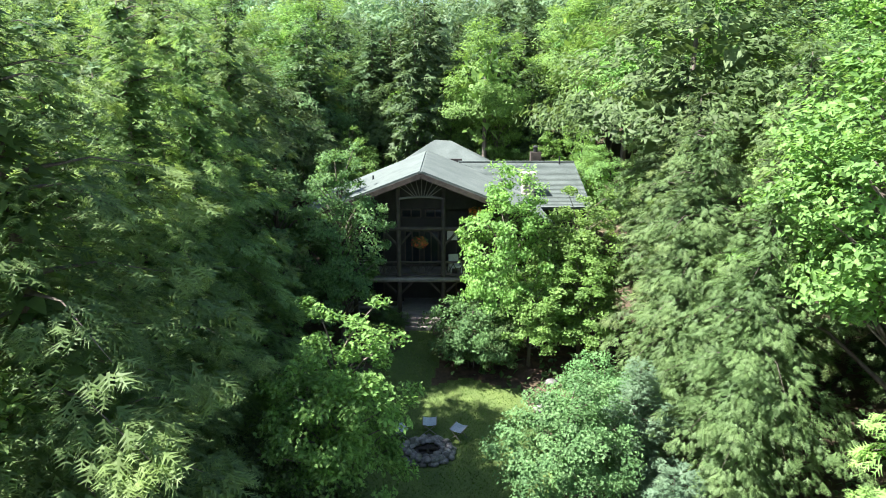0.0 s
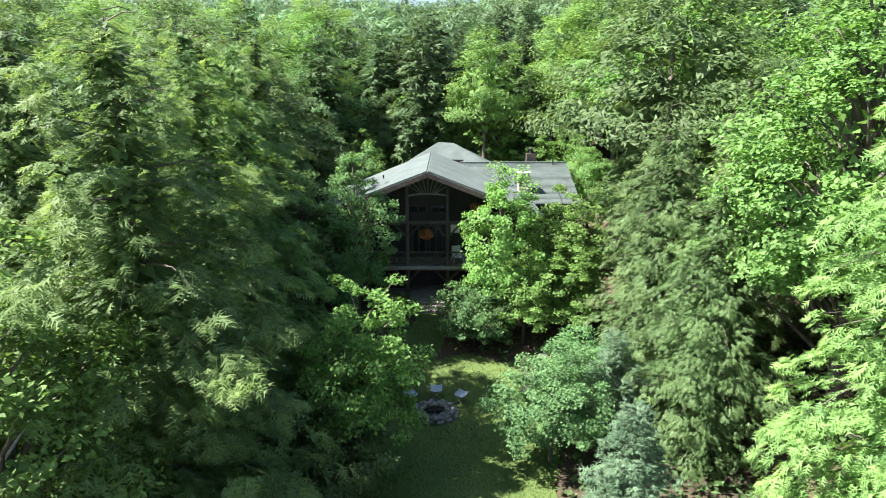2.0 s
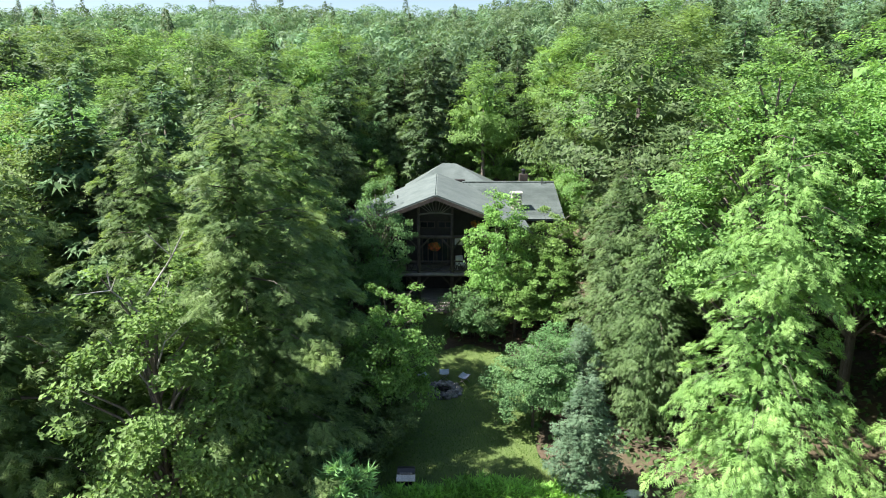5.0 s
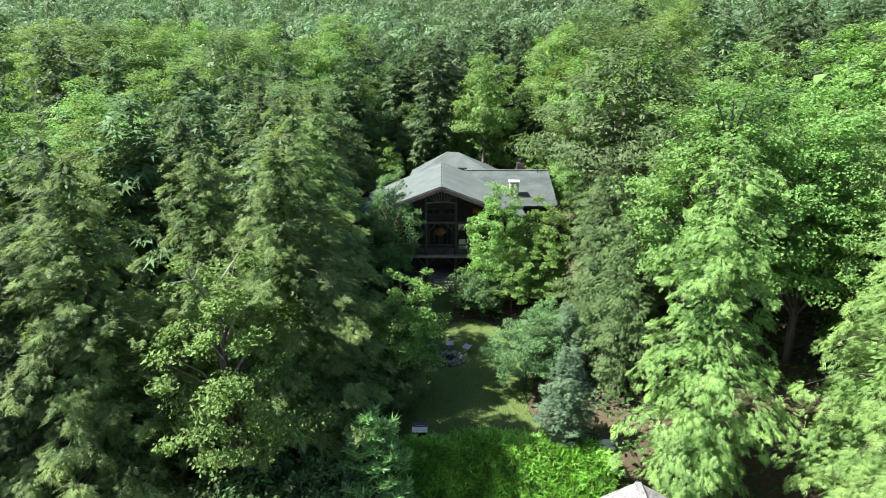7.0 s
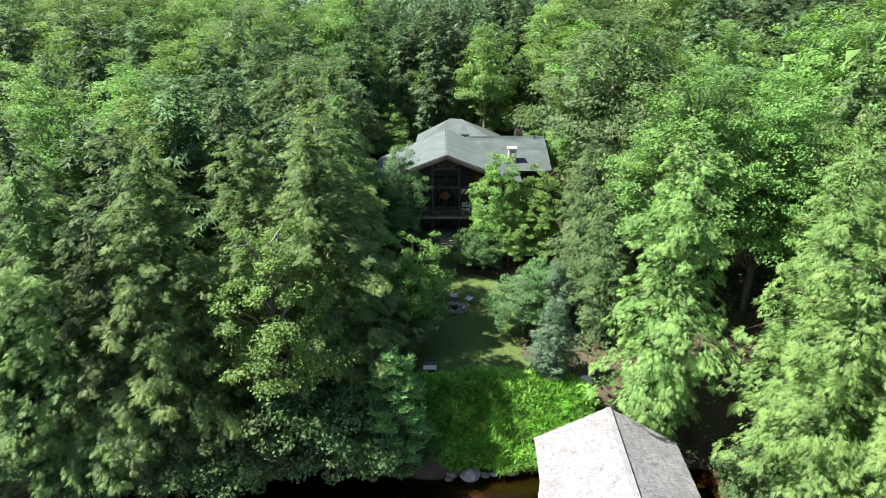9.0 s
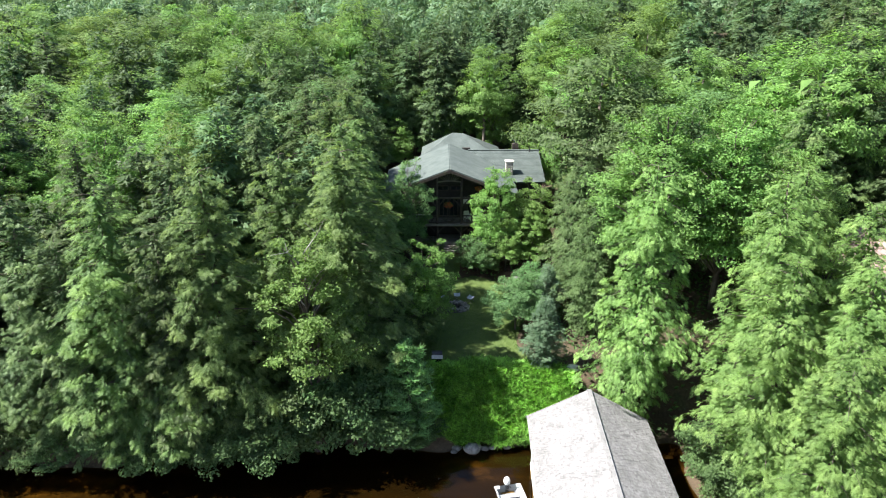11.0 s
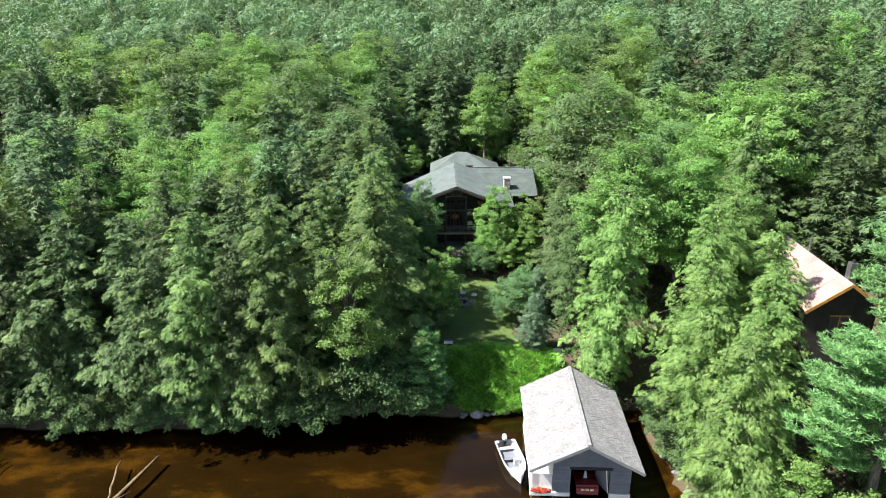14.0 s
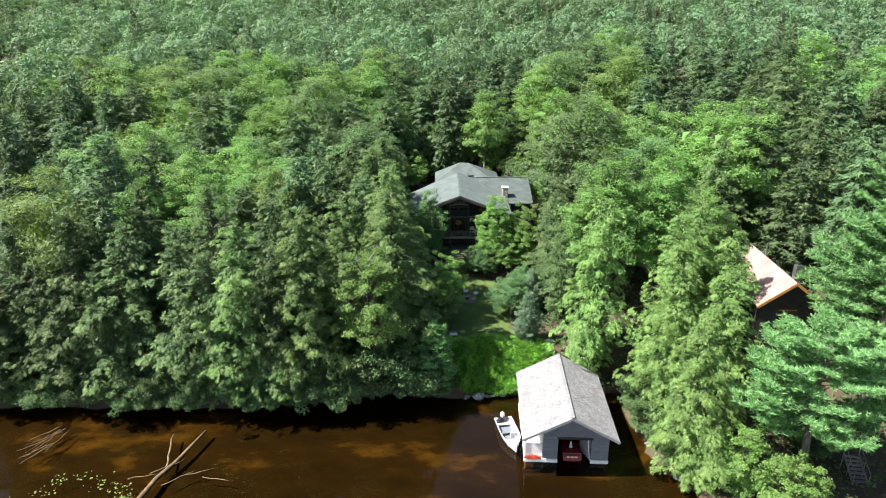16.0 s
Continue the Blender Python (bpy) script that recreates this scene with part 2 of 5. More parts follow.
def water_material():
    """Tea-brown clear water: it tints what lies under it and mirrors at a slant."""
    m, t, n, l, p = nodes_of("tea-brown lake water")
    geo = n.new("ShaderNodeNewGeometry")
    a = noise_node(t, geo.outputs["Position"], 1.3, 3)
    bp = n.new("ShaderNodeBump")
    bp.inputs["Strength"].default_value, bp.inputs["Distance"].default_value = 0.06, 0.05
    l.new(a.outputs["Fac"], bp.inputs["Height"])
    tr = n.new("ShaderNodeBsdfTransparent")
    tr.inputs["Color"].default_value = (0.60, 0.45, 0.22, 1)
    gl = n.new("ShaderNodeBsdfGlossy")
    gl.inputs["Roughness"].default_value = 0.03
    l.new(bp.outputs["Normal"], gl.inputs["Normal"])
    fr = n.new("ShaderNodeFresnel")
    fr.inputs["IOR"].default_value = 1.33
    l.new(bp.outputs["Normal"], fr.inputs["Normal"])
    mx = n.new("ShaderNodeMixShader")
    l.new(fr.outputs["Fac"], mx.inputs["Fac"])
    l.new(tr.outputs["BSDF"], mx.inputs[1])
    l.new(gl.outputs["BSDF"], mx.inputs[2])
    l.new(mx.outputs["Shader"], n["Material Output"].inputs["Surface"])
    return m


GROUND, LAWN, WATER = ground_material(), lawn_material(), water_material()


# ---- building blocks ----
class Geo:
    """Gathers boxes, beams and round logs into one mesh."""

    def __init__(self):
        self.v, self.f = [], []

    def add(self, verts, faces):
        k = len(self.v)
        self.v += [tuple(p) for p in verts]
        self.f += [tuple(k + i for i in face) for face in faces]
        return self

    def box(self, x0, y0, z0, x1, y1, z1):
        c = [(x, y, z) for x in (x0, x1) for y in (y0, y1) for z in (z0, z1)]
        return self.add(c, [(0, 1, 3, 2), (4, 6, 7, 5), (0, 4, 5, 1), (2, 3, 7, 6), (0, 2, 6, 4), (1, 5, 7, 3)])

    def beam(self, a, b, w, h, up=(0, 0, 1)):
        a, b = Vector(a), Vector(b)
        d = (b - a).normalized()
        s = d.cross(Vector(up))
        s = s.normalized() if s.length > 1e-4 else Vector((1, 0, 0))
        u = s.cross(d).normalized()
        c = [p + s * i * w / 2 + u * j * h / 2 for p in (a, b) for i, j in ((-1, -1), (1, -1), (1, 1), (-1, 1))]
        return self.add(c, [(0, 1, 2, 3), (7, 6, 5, 4), (0, 4, 5, 1), (1, 5, 6, 2), (2, 6, 7, 3), (3, 7, 4, 0)])

    def tube(self, pts, radii, n=8, join=False):
        pts = [Vector(p) for p in pts]
        ring = []
        for i, p in enumerate(pts):
            d = (pts[min(i + 1, len(pts) - 1)] - pts[max(i - 1, 0)]).normalized()
            s = d.cross(Vector((0.3, 0.9, 0.2))).normalized()
            u = s.cross(d)
            ring.append([p + (s * math.cos(6.2832 * k / n) + u * math.sin(6.2832 * k / n)) * radii[i] for k in range(n)])
        faces = [(i * n + k, i * n + (k + 1) % n, (i + 1) * n + (k + 1) % n, (i + 1) * n + k) for i in range(len(pts) - 1) for k in range(n)]
        faces += [tuple(range(n - 1, -1, -1)), tuple((len(pts) - 1) * n + k for k in range(n))]
        if join and self.v:
            k = min(range(join), key=lambda i: (Vector(self.v[i]) - pts[0]).length_squared)
            faces = faces + [(0, 1, k - len(self.v))]
        return self.add([q for r in ring for q in r], faces)

    def log(self, a, b, r, n=8, taper=0.92):
        return self.tube((a, b), (r, r * taper), n)

    def slab(self, quad, thick):
        """A plate with the four corners given, hanging thick below them."""
        q = [Vector(p) for p in quad]
        nrm = (q[1] - q[0]).cross(q[3] - q[0]).normalized() * thick
        c = q + [p - nrm for p in q]
        return self.add(c, [(0, 1, 2, 3), (7, 6, 5, 4), (0, 4, 5, 1), (1, 5, 6, 2), (2, 6, 7, 3), (3, 7, 4, 0)])

    def stone(self, x, y, z, rx, ry, rz, seed):
        """An uneven rounded boulder."""
        rnd = random.Random(seed)
        bm = bmesh.new()
        bmesh.ops.create_icosphere(bm, subdivisions=2, radius=1)
        off = Vector((rnd.random() * 50, rnd.random() * 50, 0))
        out = []
        for v in bm.verts:
            k = 1 + 0.28 * noise.noise(v.co * 1.1 + off) + 0.12 * noise.noise(v.co * 2.7 + off)
            out.append((x + v.co.x * rx * k, y + v.co.y * ry * k, z + max(v.co.z, -0.6) * rz * k))
        self.add(out, [[v.index for v in f.verts] for f in bm.faces])
        bm.free()
        return self

    def mesh(self, name, material, smooth=False):
        me = bpy.data.meshes.new(name)
        me.from_pydata(self.v, [], self.f)
        me.materials.append(material)
        if smooth:
            me.shade_smooth()
        me.update()
        return me


def part(name, g, material, parent=None, label="", smooth=False):
    """Links what g holds as one mesh object, under a thing or a part."""
    me = g.mesh(name, material, smooth) if isinstance(g, Geo) else g
    ob = new(name, me)
    ob.parent = parent
    return tagged(ob, label)


def thing(name, label, category, group="", kind="", at=(0, 0, 0), rz=0):
    ob = new(name)
    ob.matrix_basis = pose(*at, 0, 0, rz)
    return tagged(ob, label, category, group, kind)


def soup(name, tris, material, tint=None, young=None):
    """A mesh of loose triangles from an array (n, 3, 3)."""
    tris = np.asarray(tris, dtype=np.float32)
    k = len(tris)
    me = bpy.data.meshes.new(name)
    me.vertices.add(3 * k)
    me.vertices.foreach_set("co", tris.reshape(-1))
    me.loops.add(3 * k)
    me.loops.foreach_set("vertex_index", np.arange(3 * k, dtype=np.int32))
    me.polygons.add(k)
    me.polygons.foreach_set("loop_start", np.arange(0, 3 * k, 3, dtype=np.int32))
    if tint is not None:
        me.attributes.new("tint", "FLOAT", "POINT").data.foreach_set("value", np.repeat(np.asarray(tint, dtype=np.float32), 3))
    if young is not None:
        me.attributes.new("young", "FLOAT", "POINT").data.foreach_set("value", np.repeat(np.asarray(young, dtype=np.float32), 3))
    me.materials.append(material)
    me.update(calc_edges=True)
    me.validate()
    return me


# ---- ground, lake ----
def smooth(a, b, v):
    v = min(1.0, max(0.0, (v - a) / (b - a)))
    return v * v * (3 - 2 * v)


def height(x, y):
    """The lie of the land; the lake's surface is at 0."""
    shore = 9.5 - 1.8 * smooth(-12, -26, x) + 0.35 * math.sin(x * 0.5) + 0.2 * math.sin(x * 1.3 + 1)
    d1 = y - shore
    d2 = x - (15.6 + 0.42 * max(0.0, -y)) - 0.3 * math.sin(y * 0.8)
    d = max(d1, d2)
    if d < 0:
        return max(-1.0, 0.3 * d - 0.12) + 0.06 * math.sin(x * 0.7) * math.sin(y * 0.9)
    inland = 4.25 + 2.0 * smooth(25, 37, y) + 0.15 * max(0.0, min(y, 275) - 48) + 0.012 * max(0.0, y - 275)
    inland += 0.9 * smooth(-12, -45, x)
    bank = -0.12 + 4.4 * smooth(-0.4, 5.0, d)
    right = 0.14 * min(max(d2, 0), 22) + 0.38 * max(0.0, min(y + 1, 16)) * smooth(0, 6, max(d1, d2))
    k = smooth(12.5, 16.5, x)
    z = bank * (1 - k) + right * k
    bumps = 0.25 * noise.noise(Vector((x * 0.12, y * 0.12, 3))) * smooth(8, 30, abs(x - 0))
    return z + (inland - 4.25) * smooth(0, 6, d) + bumps


def sheet(name, xs, ys, f, material, keep=None):
    v = [(x, y, f(x, y)) for y in ys for x in xs]
    n = len(xs)
    faces = [(j * n + i, j * n + i + 1, (j + 1) * n + i + 1, (j + 1) * n + i) for j in range(len(ys) - 1) for i in range(n - 1)
             if keep is None or keep((xs[i] + xs[i + 1]) / 2, (ys[j] + ys[j + 1]) / 2)]
    me = bpy.data.meshes.new(name)
    me.from_pydata(v, [], faces)
    me.materials.append(material)
    me.shade_smooth()
    return new(name, me)


def steps(a, b, d):
    return [a + d * i for i in range(int(round((b - a) / d)) + 1)]


XS = [-3000, -1500, -700, -400, -250, -180] + steps(-140, -55, 5) + steps(-54, 50, 0.8) + steps(55, 140, 5) + [180, 250, 400, 700, 1500, 3000]
YS = [-3000, -1500, -700, -350, -200] + steps(-120, -30, 6) + steps(-28, 45, 0.8) + steps(48, 120, 4) + steps(130, 300, 10) + [350, 500, 900, 1700, 3200]
tagged(sheet("ground", XS, YS, height, GROUND), "brown leaf litter and tea-coloured lake bed", "ground", kind="structure")
g = Geo()
g.add([(-400, -300, 0), (60, -300, 0), (60, 14, 0), (-400, 14, 0)], [(0, 1, 2, 3)])
tagged(part("water", g, WATER), "still tea-brown lake water over a sandy bed", "lake", kind="structure")


def on_lawn(x, y):
    left = -4.6 - 0.5 * math.sin(y * 0.5) + 2.2 * smooth(30, 35, y)
    right = 4.4 + 0.9 * math.sin(y * 0.33) + 2.5 * smooth(19, 14, y)
    if y > 30.6 + 0.35 * math.sin(x * 1.4):
        right = min(right, -0.4 + 0.25 * math.sin(y))
    return left < x < right and 14.0 + 0.25 * math.sin(x) < y < 37.2


tagged(sheet("lawn", steps(-7, 9, 0.2), steps(13, 38, 0.2), lambda x, y: height(x, y) + 0.03, LAWN, on_lawn),
       "mown green lawn running up to the lodge", "lawn", kind="structure")


# ---- trees ----
def fronds(base, way, side, up, size, rng, pairs=3, width=0.28):
    """Feathery sprays: a tip leaf and pairs of side leaves along each axis. Arrays of n rows; size in metres."""
    out = []
    size = size[:, None]
    tip = base + way * size
    w = side * size * width * 0.45
    out.append(np.stack((base - w * 0.5, base + w * 0.5, tip), 1))
    for k in range(pairs):
        f = 0.1 + 0.78 * k / pairs + 0.05 * rng.random((len(base), 1))
        ln = size * (0.58 - 0.34 * k / pairs)
        p = base + way * size * f
        for sg in (-1, 1):
            end = p + (way * 0.62 + side * sg * 0.78 + up * (rng.random((len(base), 1)) - 0.65) * 0.3) * ln
            out.append(np.stack((p - way * ln * width * 0.6, p + way * ln * width * 0.6, end), 1))
    return np.concatenate(out)


def norm(a):
    return a / np.maximum(np.linalg.norm(a, axis=1, keepdims=True), 1e-6)


def inside(seed, n, centre, rx, rz, size):
    """The dense inside of a broad crown: larger leaf masses turned every way, which close the gaps."""
    r = np.random.default_rng(seed + 900)
    u = norm(r.normal(size=(n, 3))) * (0.35 + 0.5 * r.random((n, 1)))
    c = u * np.array((rx, rx, rz)) + np.array(centre)
    a, b = norm(r.normal(size=(n, 3))), norm(r.normal(size=(n, 3)))
    s = size * (0.7 + 0.6 * r.random((n, 1)))
    return np.stack((c + a * s, c - a * s * 0.6 + b * s * 0.7, c - a * s * 0.5 - b * s * 0.7), 1)


def inside_spire(seed, n, H, base, R, power, size):
    """The dense inside of a conifer, in the same way."""
    r = np.random.default_rng(seed + 500)
    h = base + (0.96 - base) * r.random(n) ** 1.2
    rad = R * (1 - h) ** power * np.minimum(1, (h - base * 0.4) / 0.16) ** 0.6 * (0.2 + 0.8 * r.random(n))
    az = r.random(n) * 6.2832
    c = np.stack((rad * np.cos(az), rad * np.sin(az), h * H), 1)
    o = np.stack((np.cos(az), np.sin(az), np.full(n, -0.5)), 1)
    side = norm(np.stack((-np.sin(az), np.cos(az), 0.6 * r.normal(size=n)), 1))
    s = (size * (0.6 + 0.8 * r.random(n)) * (0.35 + 0.65 * (1 - h)))[:, None]
    return np.stack((c + o * s, c - o * s * 0.4 + side * s * 0.55, c - o * s * 0.4 - side * s * 0.55), 1)


def conifer(seed, H, R, boughs, per, size, droop=0.35, base=0.06, power=0.62, pairs=2, lumps=0.45, limbs=True, core=0.4, width=0.34, fan=0.36, rise=0.34, hang=0.55, gaps=0.42):
    """Trunk and crown of a hemlock, cedar or spruce: boughs sweep out and droop, each a fan of small sprays that hang at its rim, in tufts with gaps."""
    rng = np.random.default_rng(seed)
    trunk = Geo()
    hs = [0, 0.03, 0.3, 0.65, 0.97]
    trunk.tube([(0.1 * math.sin(7 * h + seed), 0.1 * math.cos(5 * h + seed), h * H - 0.3 * (h == 0)) for h in hs], [0.024 * H, 0.017 * H, 0.013 * H, 0.007 * H, 0.001 * H], 8)
    out, young = [], []
    for b in range(boughs):
        h = min(base + (1 - base) * ((b + rng.random()) / boughs) ** 1.1, 0.99)
        az = b * 2.39996 + 0.9 * rng.random()
        prof = min(1.0, 0.32 + (h - base) / 0.38) * (1 - h) ** power
        lump = 1 + lumps * noise.noise(Vector((math.cos(az) * 1.5 + seed, math.sin(az) * 1.5, h * 4.5)))
        L = R * 1.15 * prof * lump * (0.62 + 0.5 * rng.random()) + 0.3
        d = np.array((math.cos(az), math.sin(az), 0.0))
        side = np.array((-d[1], d[0], 0.0))
        up = rise * (0.35 + h)
        fall = droop * (0.8 + 0.5 * rng.random())
        k = max(6, int(per * (L / (0.6 * R)) ** 1.5 + 4))
        q = rng.random(k) ** 0.62
        u = rng.random(k) * 2 - 1
        half = fan * L * np.minimum(1, 2.6 * q) * (1.03 - q) ** 0.55 + 0.12
        pos = d * (q * L)[:, None] + side * (u * half)[:, None]
        pos[:, 2] = h * H + L * (up * q - fall * 1.25 * q * q) - 0.45 * np.abs(u) ** 2 * half + 0.09 * rng.normal(size=k)
        tuft = np.array([noise.noise(Vector((p[0] * 0.95 + seed, p[1] * 0.95, p[2] * 1.3))) for p in pos])
        keep = tuft > -gaps + 0.25 * rng.random(k)
        pos, q, u, tuft = pos[keep], q[keep], u[keep], tuft[keep]
        k = len(q)
        if b % 3 == 0 and L > 0.8 and limbs:
            mid = d * L * 0.5 + np.array((0, 0, h * H + L * (up * 0.5 - fall * 0.31)))
            e = d * L * 0.92 + np.array((0, 0, h * H + L * (up * 0.92 - fall * 1.06)))
            trunk.tube([(0.0, 0, h * H - 0.05), tuple(mid), tuple(e)], [0.012 * H * (1 - h) + 0.012, 0.02, 0.006], 4, 40)
        if not k:
            continue
        way = d + side * (u * 1.05)[:, None] + rng.normal(size=(k, 3)) * 0.28
        way[:, 2] += up - fall * 1.9 * q - hang * rng.random(k) * (0.35 + q)
        way = norm(way)
        sd = norm(np.cross(way, np.array((0, 0, 1.0))) + rng.normal(size=(k, 3)) * 0.3)
        z = size * (0.6 + 0.8 * rng.random(k)) * (0.65 + 0.35 * min(1, L / (0.5 * R)))
        f = fronds(pos, way, sd, np.cross(sd, way), z, rng, pairs, width)
        out.append(f)
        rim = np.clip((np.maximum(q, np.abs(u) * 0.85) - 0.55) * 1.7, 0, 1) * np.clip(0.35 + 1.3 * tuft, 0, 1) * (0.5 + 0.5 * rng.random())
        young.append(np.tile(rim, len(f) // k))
    body = inside_spire(seed, 60 * int(per ** 0.7), H, base + 0.03, R * core, power, 0.07 * R + size * 0.3)
    out.append(body)
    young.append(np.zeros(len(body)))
    return trunk, np.concatenate(out), np.concatenate(young)


def leaves(centres, size, rng, flat=0.4, out_dir=None, outward=1.1):
    """Pointed leaves, each two triangles folded along the middle, facing mostly up and out."""
    k = len(centres)
    nrm = rng.normal(size=(k, 3))
    nrm[:, 2] = np.abs(nrm[:, 2]) + flat
    if out_dir is not None:
        nrm += out_dir * outward
    nrm = norm(nrm)
    a = norm(np.cross(nrm, rng.normal(size=(k, 3))))
    b = np.cross(nrm, a)
    s = (size * (0.6 + 0.8 * rng.random(k)))[:, None]
    p0, p1 = centres - a * s * 0.55, centres + a * s * 0.6
    q0, q1 = centres + b * s * 0.36 + nrm * s * 0.1, centres - b * s * 0.36 + nrm * s * 0.1
    return np.concatenate((np.stack((p0, p1, q0), 1), np.stack((p1, p0, q1), 1)))


def leaf_tips(centres, size, rng, flat=0.4, out_dir=None):
    """Leaves far off: one pointed triangle each."""
    return leaves(centres, size * 1.25, rng, flat, out_dir, 2.6)[: len(centres)]


def broadleaf(seed, H, R, clumps, per, size, crown=0.25, stems=1, clump=0.2, flat=0.45, top=0.9, limbs=True, single=False, low=-0.5, core=0.0):
    """Trunk with limbs, and a crown of many leaf clumps with an uneven outline and gaps."""
    rng = np.random.default_rng(seed)
    trunk = Geo()
    zc, rz = H * (0.5 + crown / 2), H * (1 - crown) / 2
    cs = []
    for i in range(clumps):
        u = rng.normal(size=3)
        u /= np.linalg.norm(u)
        if u[2] < low:
            u[2] = low + (low - u[2]) * 0.5
        lump = 1 + 0.5 * noise.noise(Vector((u[0] * 1.7 + seed * 3.1, u[1] * 1.7, u[2] * 1.7)))
        r = ((0.72 if single else 0.45) + (0.28 if single else 0.55) * rng.random() ** 0.5) * lump
        wide = R * (1 - 0.35 * max(0, u[2]) ** 2 * top)
        cs.append((u[0] * r * wide, u[1] * r * wide, zc + u[2] * r * rz))
    cs = np.array(cs)
    for s in range(stems):
        az = 6.28 * s / stems + seed
        lean = 0.0 if stems == 1 else 0.22 * R
        e = (lean * math.cos(az), lean * math.sin(az), H * 0.8)
        trunk.tube([(0.25 * e[0], 0.25 * e[1], -0.3), (0.4 * e[0], 0.4 * e[1], H * 0.25), (0.7 * e[0], 0.7 * e[1] + 0.1, H * 0.5), e],
                   [0.02 * H / stems ** 0.5, 0.015 * H / stems ** 0.5, 0.01 * H / stems ** 0.5, 0.003 * H], 7)
    for c in cs[::3] if limbs else ():
        z0 = max(H * 0.18, c[2] - 0.45 * math.hypot(c[0], c[1]) - 0.12 * H)
        z0 = min(z0, H * 0.75)
        mid = (c[0] * 0.45, c[1] * 0.45, z0 + (c[2] - z0) * 0.6)
        trunk.tube([(0, 0, z0), mid, tuple(c)], [0.0055 * H, 0.0035 * H, 0.0012 * H], 4, 28)
    idx = np.repeat(np.arange(clumps), per)
    v = rng.normal(size=(len(idx), 3))
    v = norm(v) * (rng.random((len(idx), 1)) ** 0.45)
    rc = (clump * R * (0.7 + 0.7 * rng.random(clumps)))[idx][:, None]
    v[:, 2] *= 0.5
    cen = cs[idx] + v * rc
    o = norm(cen - np.array((0, 0, zc - 0.3 * rz)))
    if core:
        body = inside(seed, 300 if single else 900, (0, 0, zc), R * core * 1.1, rz * core * 1.1, R * (0.12 if single else 0.04))
        return trunk, np.concatenate(((leaf_tips if single else leaves)(cen, size, rng, flat, o), body))
    return trunk, (leaf_tips if single else leaves)(cen, size, rng, flat, o)


def pine(seed, H, R, branches, tufts, size, base=0.45, shape=0.5):
    """White pine: level boughs that end in flat plates of needle tufts, with gaps between."""
    rng = np.random.default_rng(seed)
    trunk = Geo()
    trunk.tube([(0, 0, -0.4), (0.1, 0.05, 0.3 * H), (0, 0.15, 0.7 * H), (0.1, 0, 0.98 * H)], [0.021 * H, 0.017 * H, 0.01 * H, 0.002 * H], 9)
    out = []
    for b in range(branches):
        h = base + (0.99 - base) * (b + rng.random()) / branches
        az = b * 2.4 + rng.random()
        q = (h - base) / (1 - base)
        L = R * (0.35 + 0.65 * min(1, q / 0.25)) * (1 - q) ** shape * (0.75 + 0.45 * rng.random()) + 0.5
        d = np.array((math.cos(az), math.sin(az), 0.0))
        rise = 0.12 + 0.35 * q
        e = d * L + np.array((0, 0, h * H + rise * L))
        trunk.tube([(0, 0, h * H), tuple(d * L * 0.55 + np.array((0, 0, h * H + rise * L * 0.35))), tuple(e)], [0.0075 * H * (1.1 - h), 0.03, 0.01], 4, 36)
        k = int(tufts * (0.4 + 0.6 * L / R))
        s = 0.25 + 0.75 * rng.random(k) ** 0.6
        lat = (rng.random(k) - 0.5) * 0.75 * L * (0.35 + s * 0.6) * np.minimum(1, (1.25 - s) * 2.2)
        sd = np.array((-d[1], d[0], 0.0))
        pos = d * (s * L)[:, None] + sd * lat[:, None]
        pos[:, 2] = h * H + rise * L * s ** 1.6 + rng.normal(size=k) * 0.10 + 0.12 * np.sin(lat * 3 + b)
        n = 11
        c = np.repeat(pos, n, 0)
        w = rng.normal(size=(k * n, 3))
        w[:, 2] = np.abs(w[:, 2]) * 0.7 + 0.15
        w = norm(norm(w) + d * 0.35)
        sw = norm(np.cross(w, rng.normal(size=(k * n, 3)))) * size * 0.13
        ln = (size * (0.7 + 0.6 * rng.random(k * n)))[:, None]
        out.append(np.stack((c - sw, c + sw, c + w * ln), 1))
    return trunk, np.concatenate(out)


def tree(name, made, needles, label, category, bark=BARK):
    """A tree of its own at the origin, 1 unit of scale: trunk and crown."""
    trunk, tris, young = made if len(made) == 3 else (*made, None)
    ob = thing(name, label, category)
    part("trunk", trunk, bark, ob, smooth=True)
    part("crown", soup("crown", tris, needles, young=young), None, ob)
    ob["own_height"] = float(tris[:, :, 2].max())
    return ob


used = set()


def plant(ob, x, y, top, wide=1.0, turn=0.0, group=""):
    """Stands a tree with its base on the ground and its tip at the height top. The first time the tree itself, then copies."""
    z = height(x, y) - 0.05
    s = (top - z) / ob["own_height"]
    m = pose(x, y, z, 0, 0, turn)
    if ob.name in used:
        o = copy_thing(ob, m)
    else:
        used.add(ob.name)
        o = ob
        o.matrix_basis = m
    o.scale = (s * wide, s * wide, s)
    o.rotation_euler = (0, 0, radians(turn))
    return tagged(o, group=group)


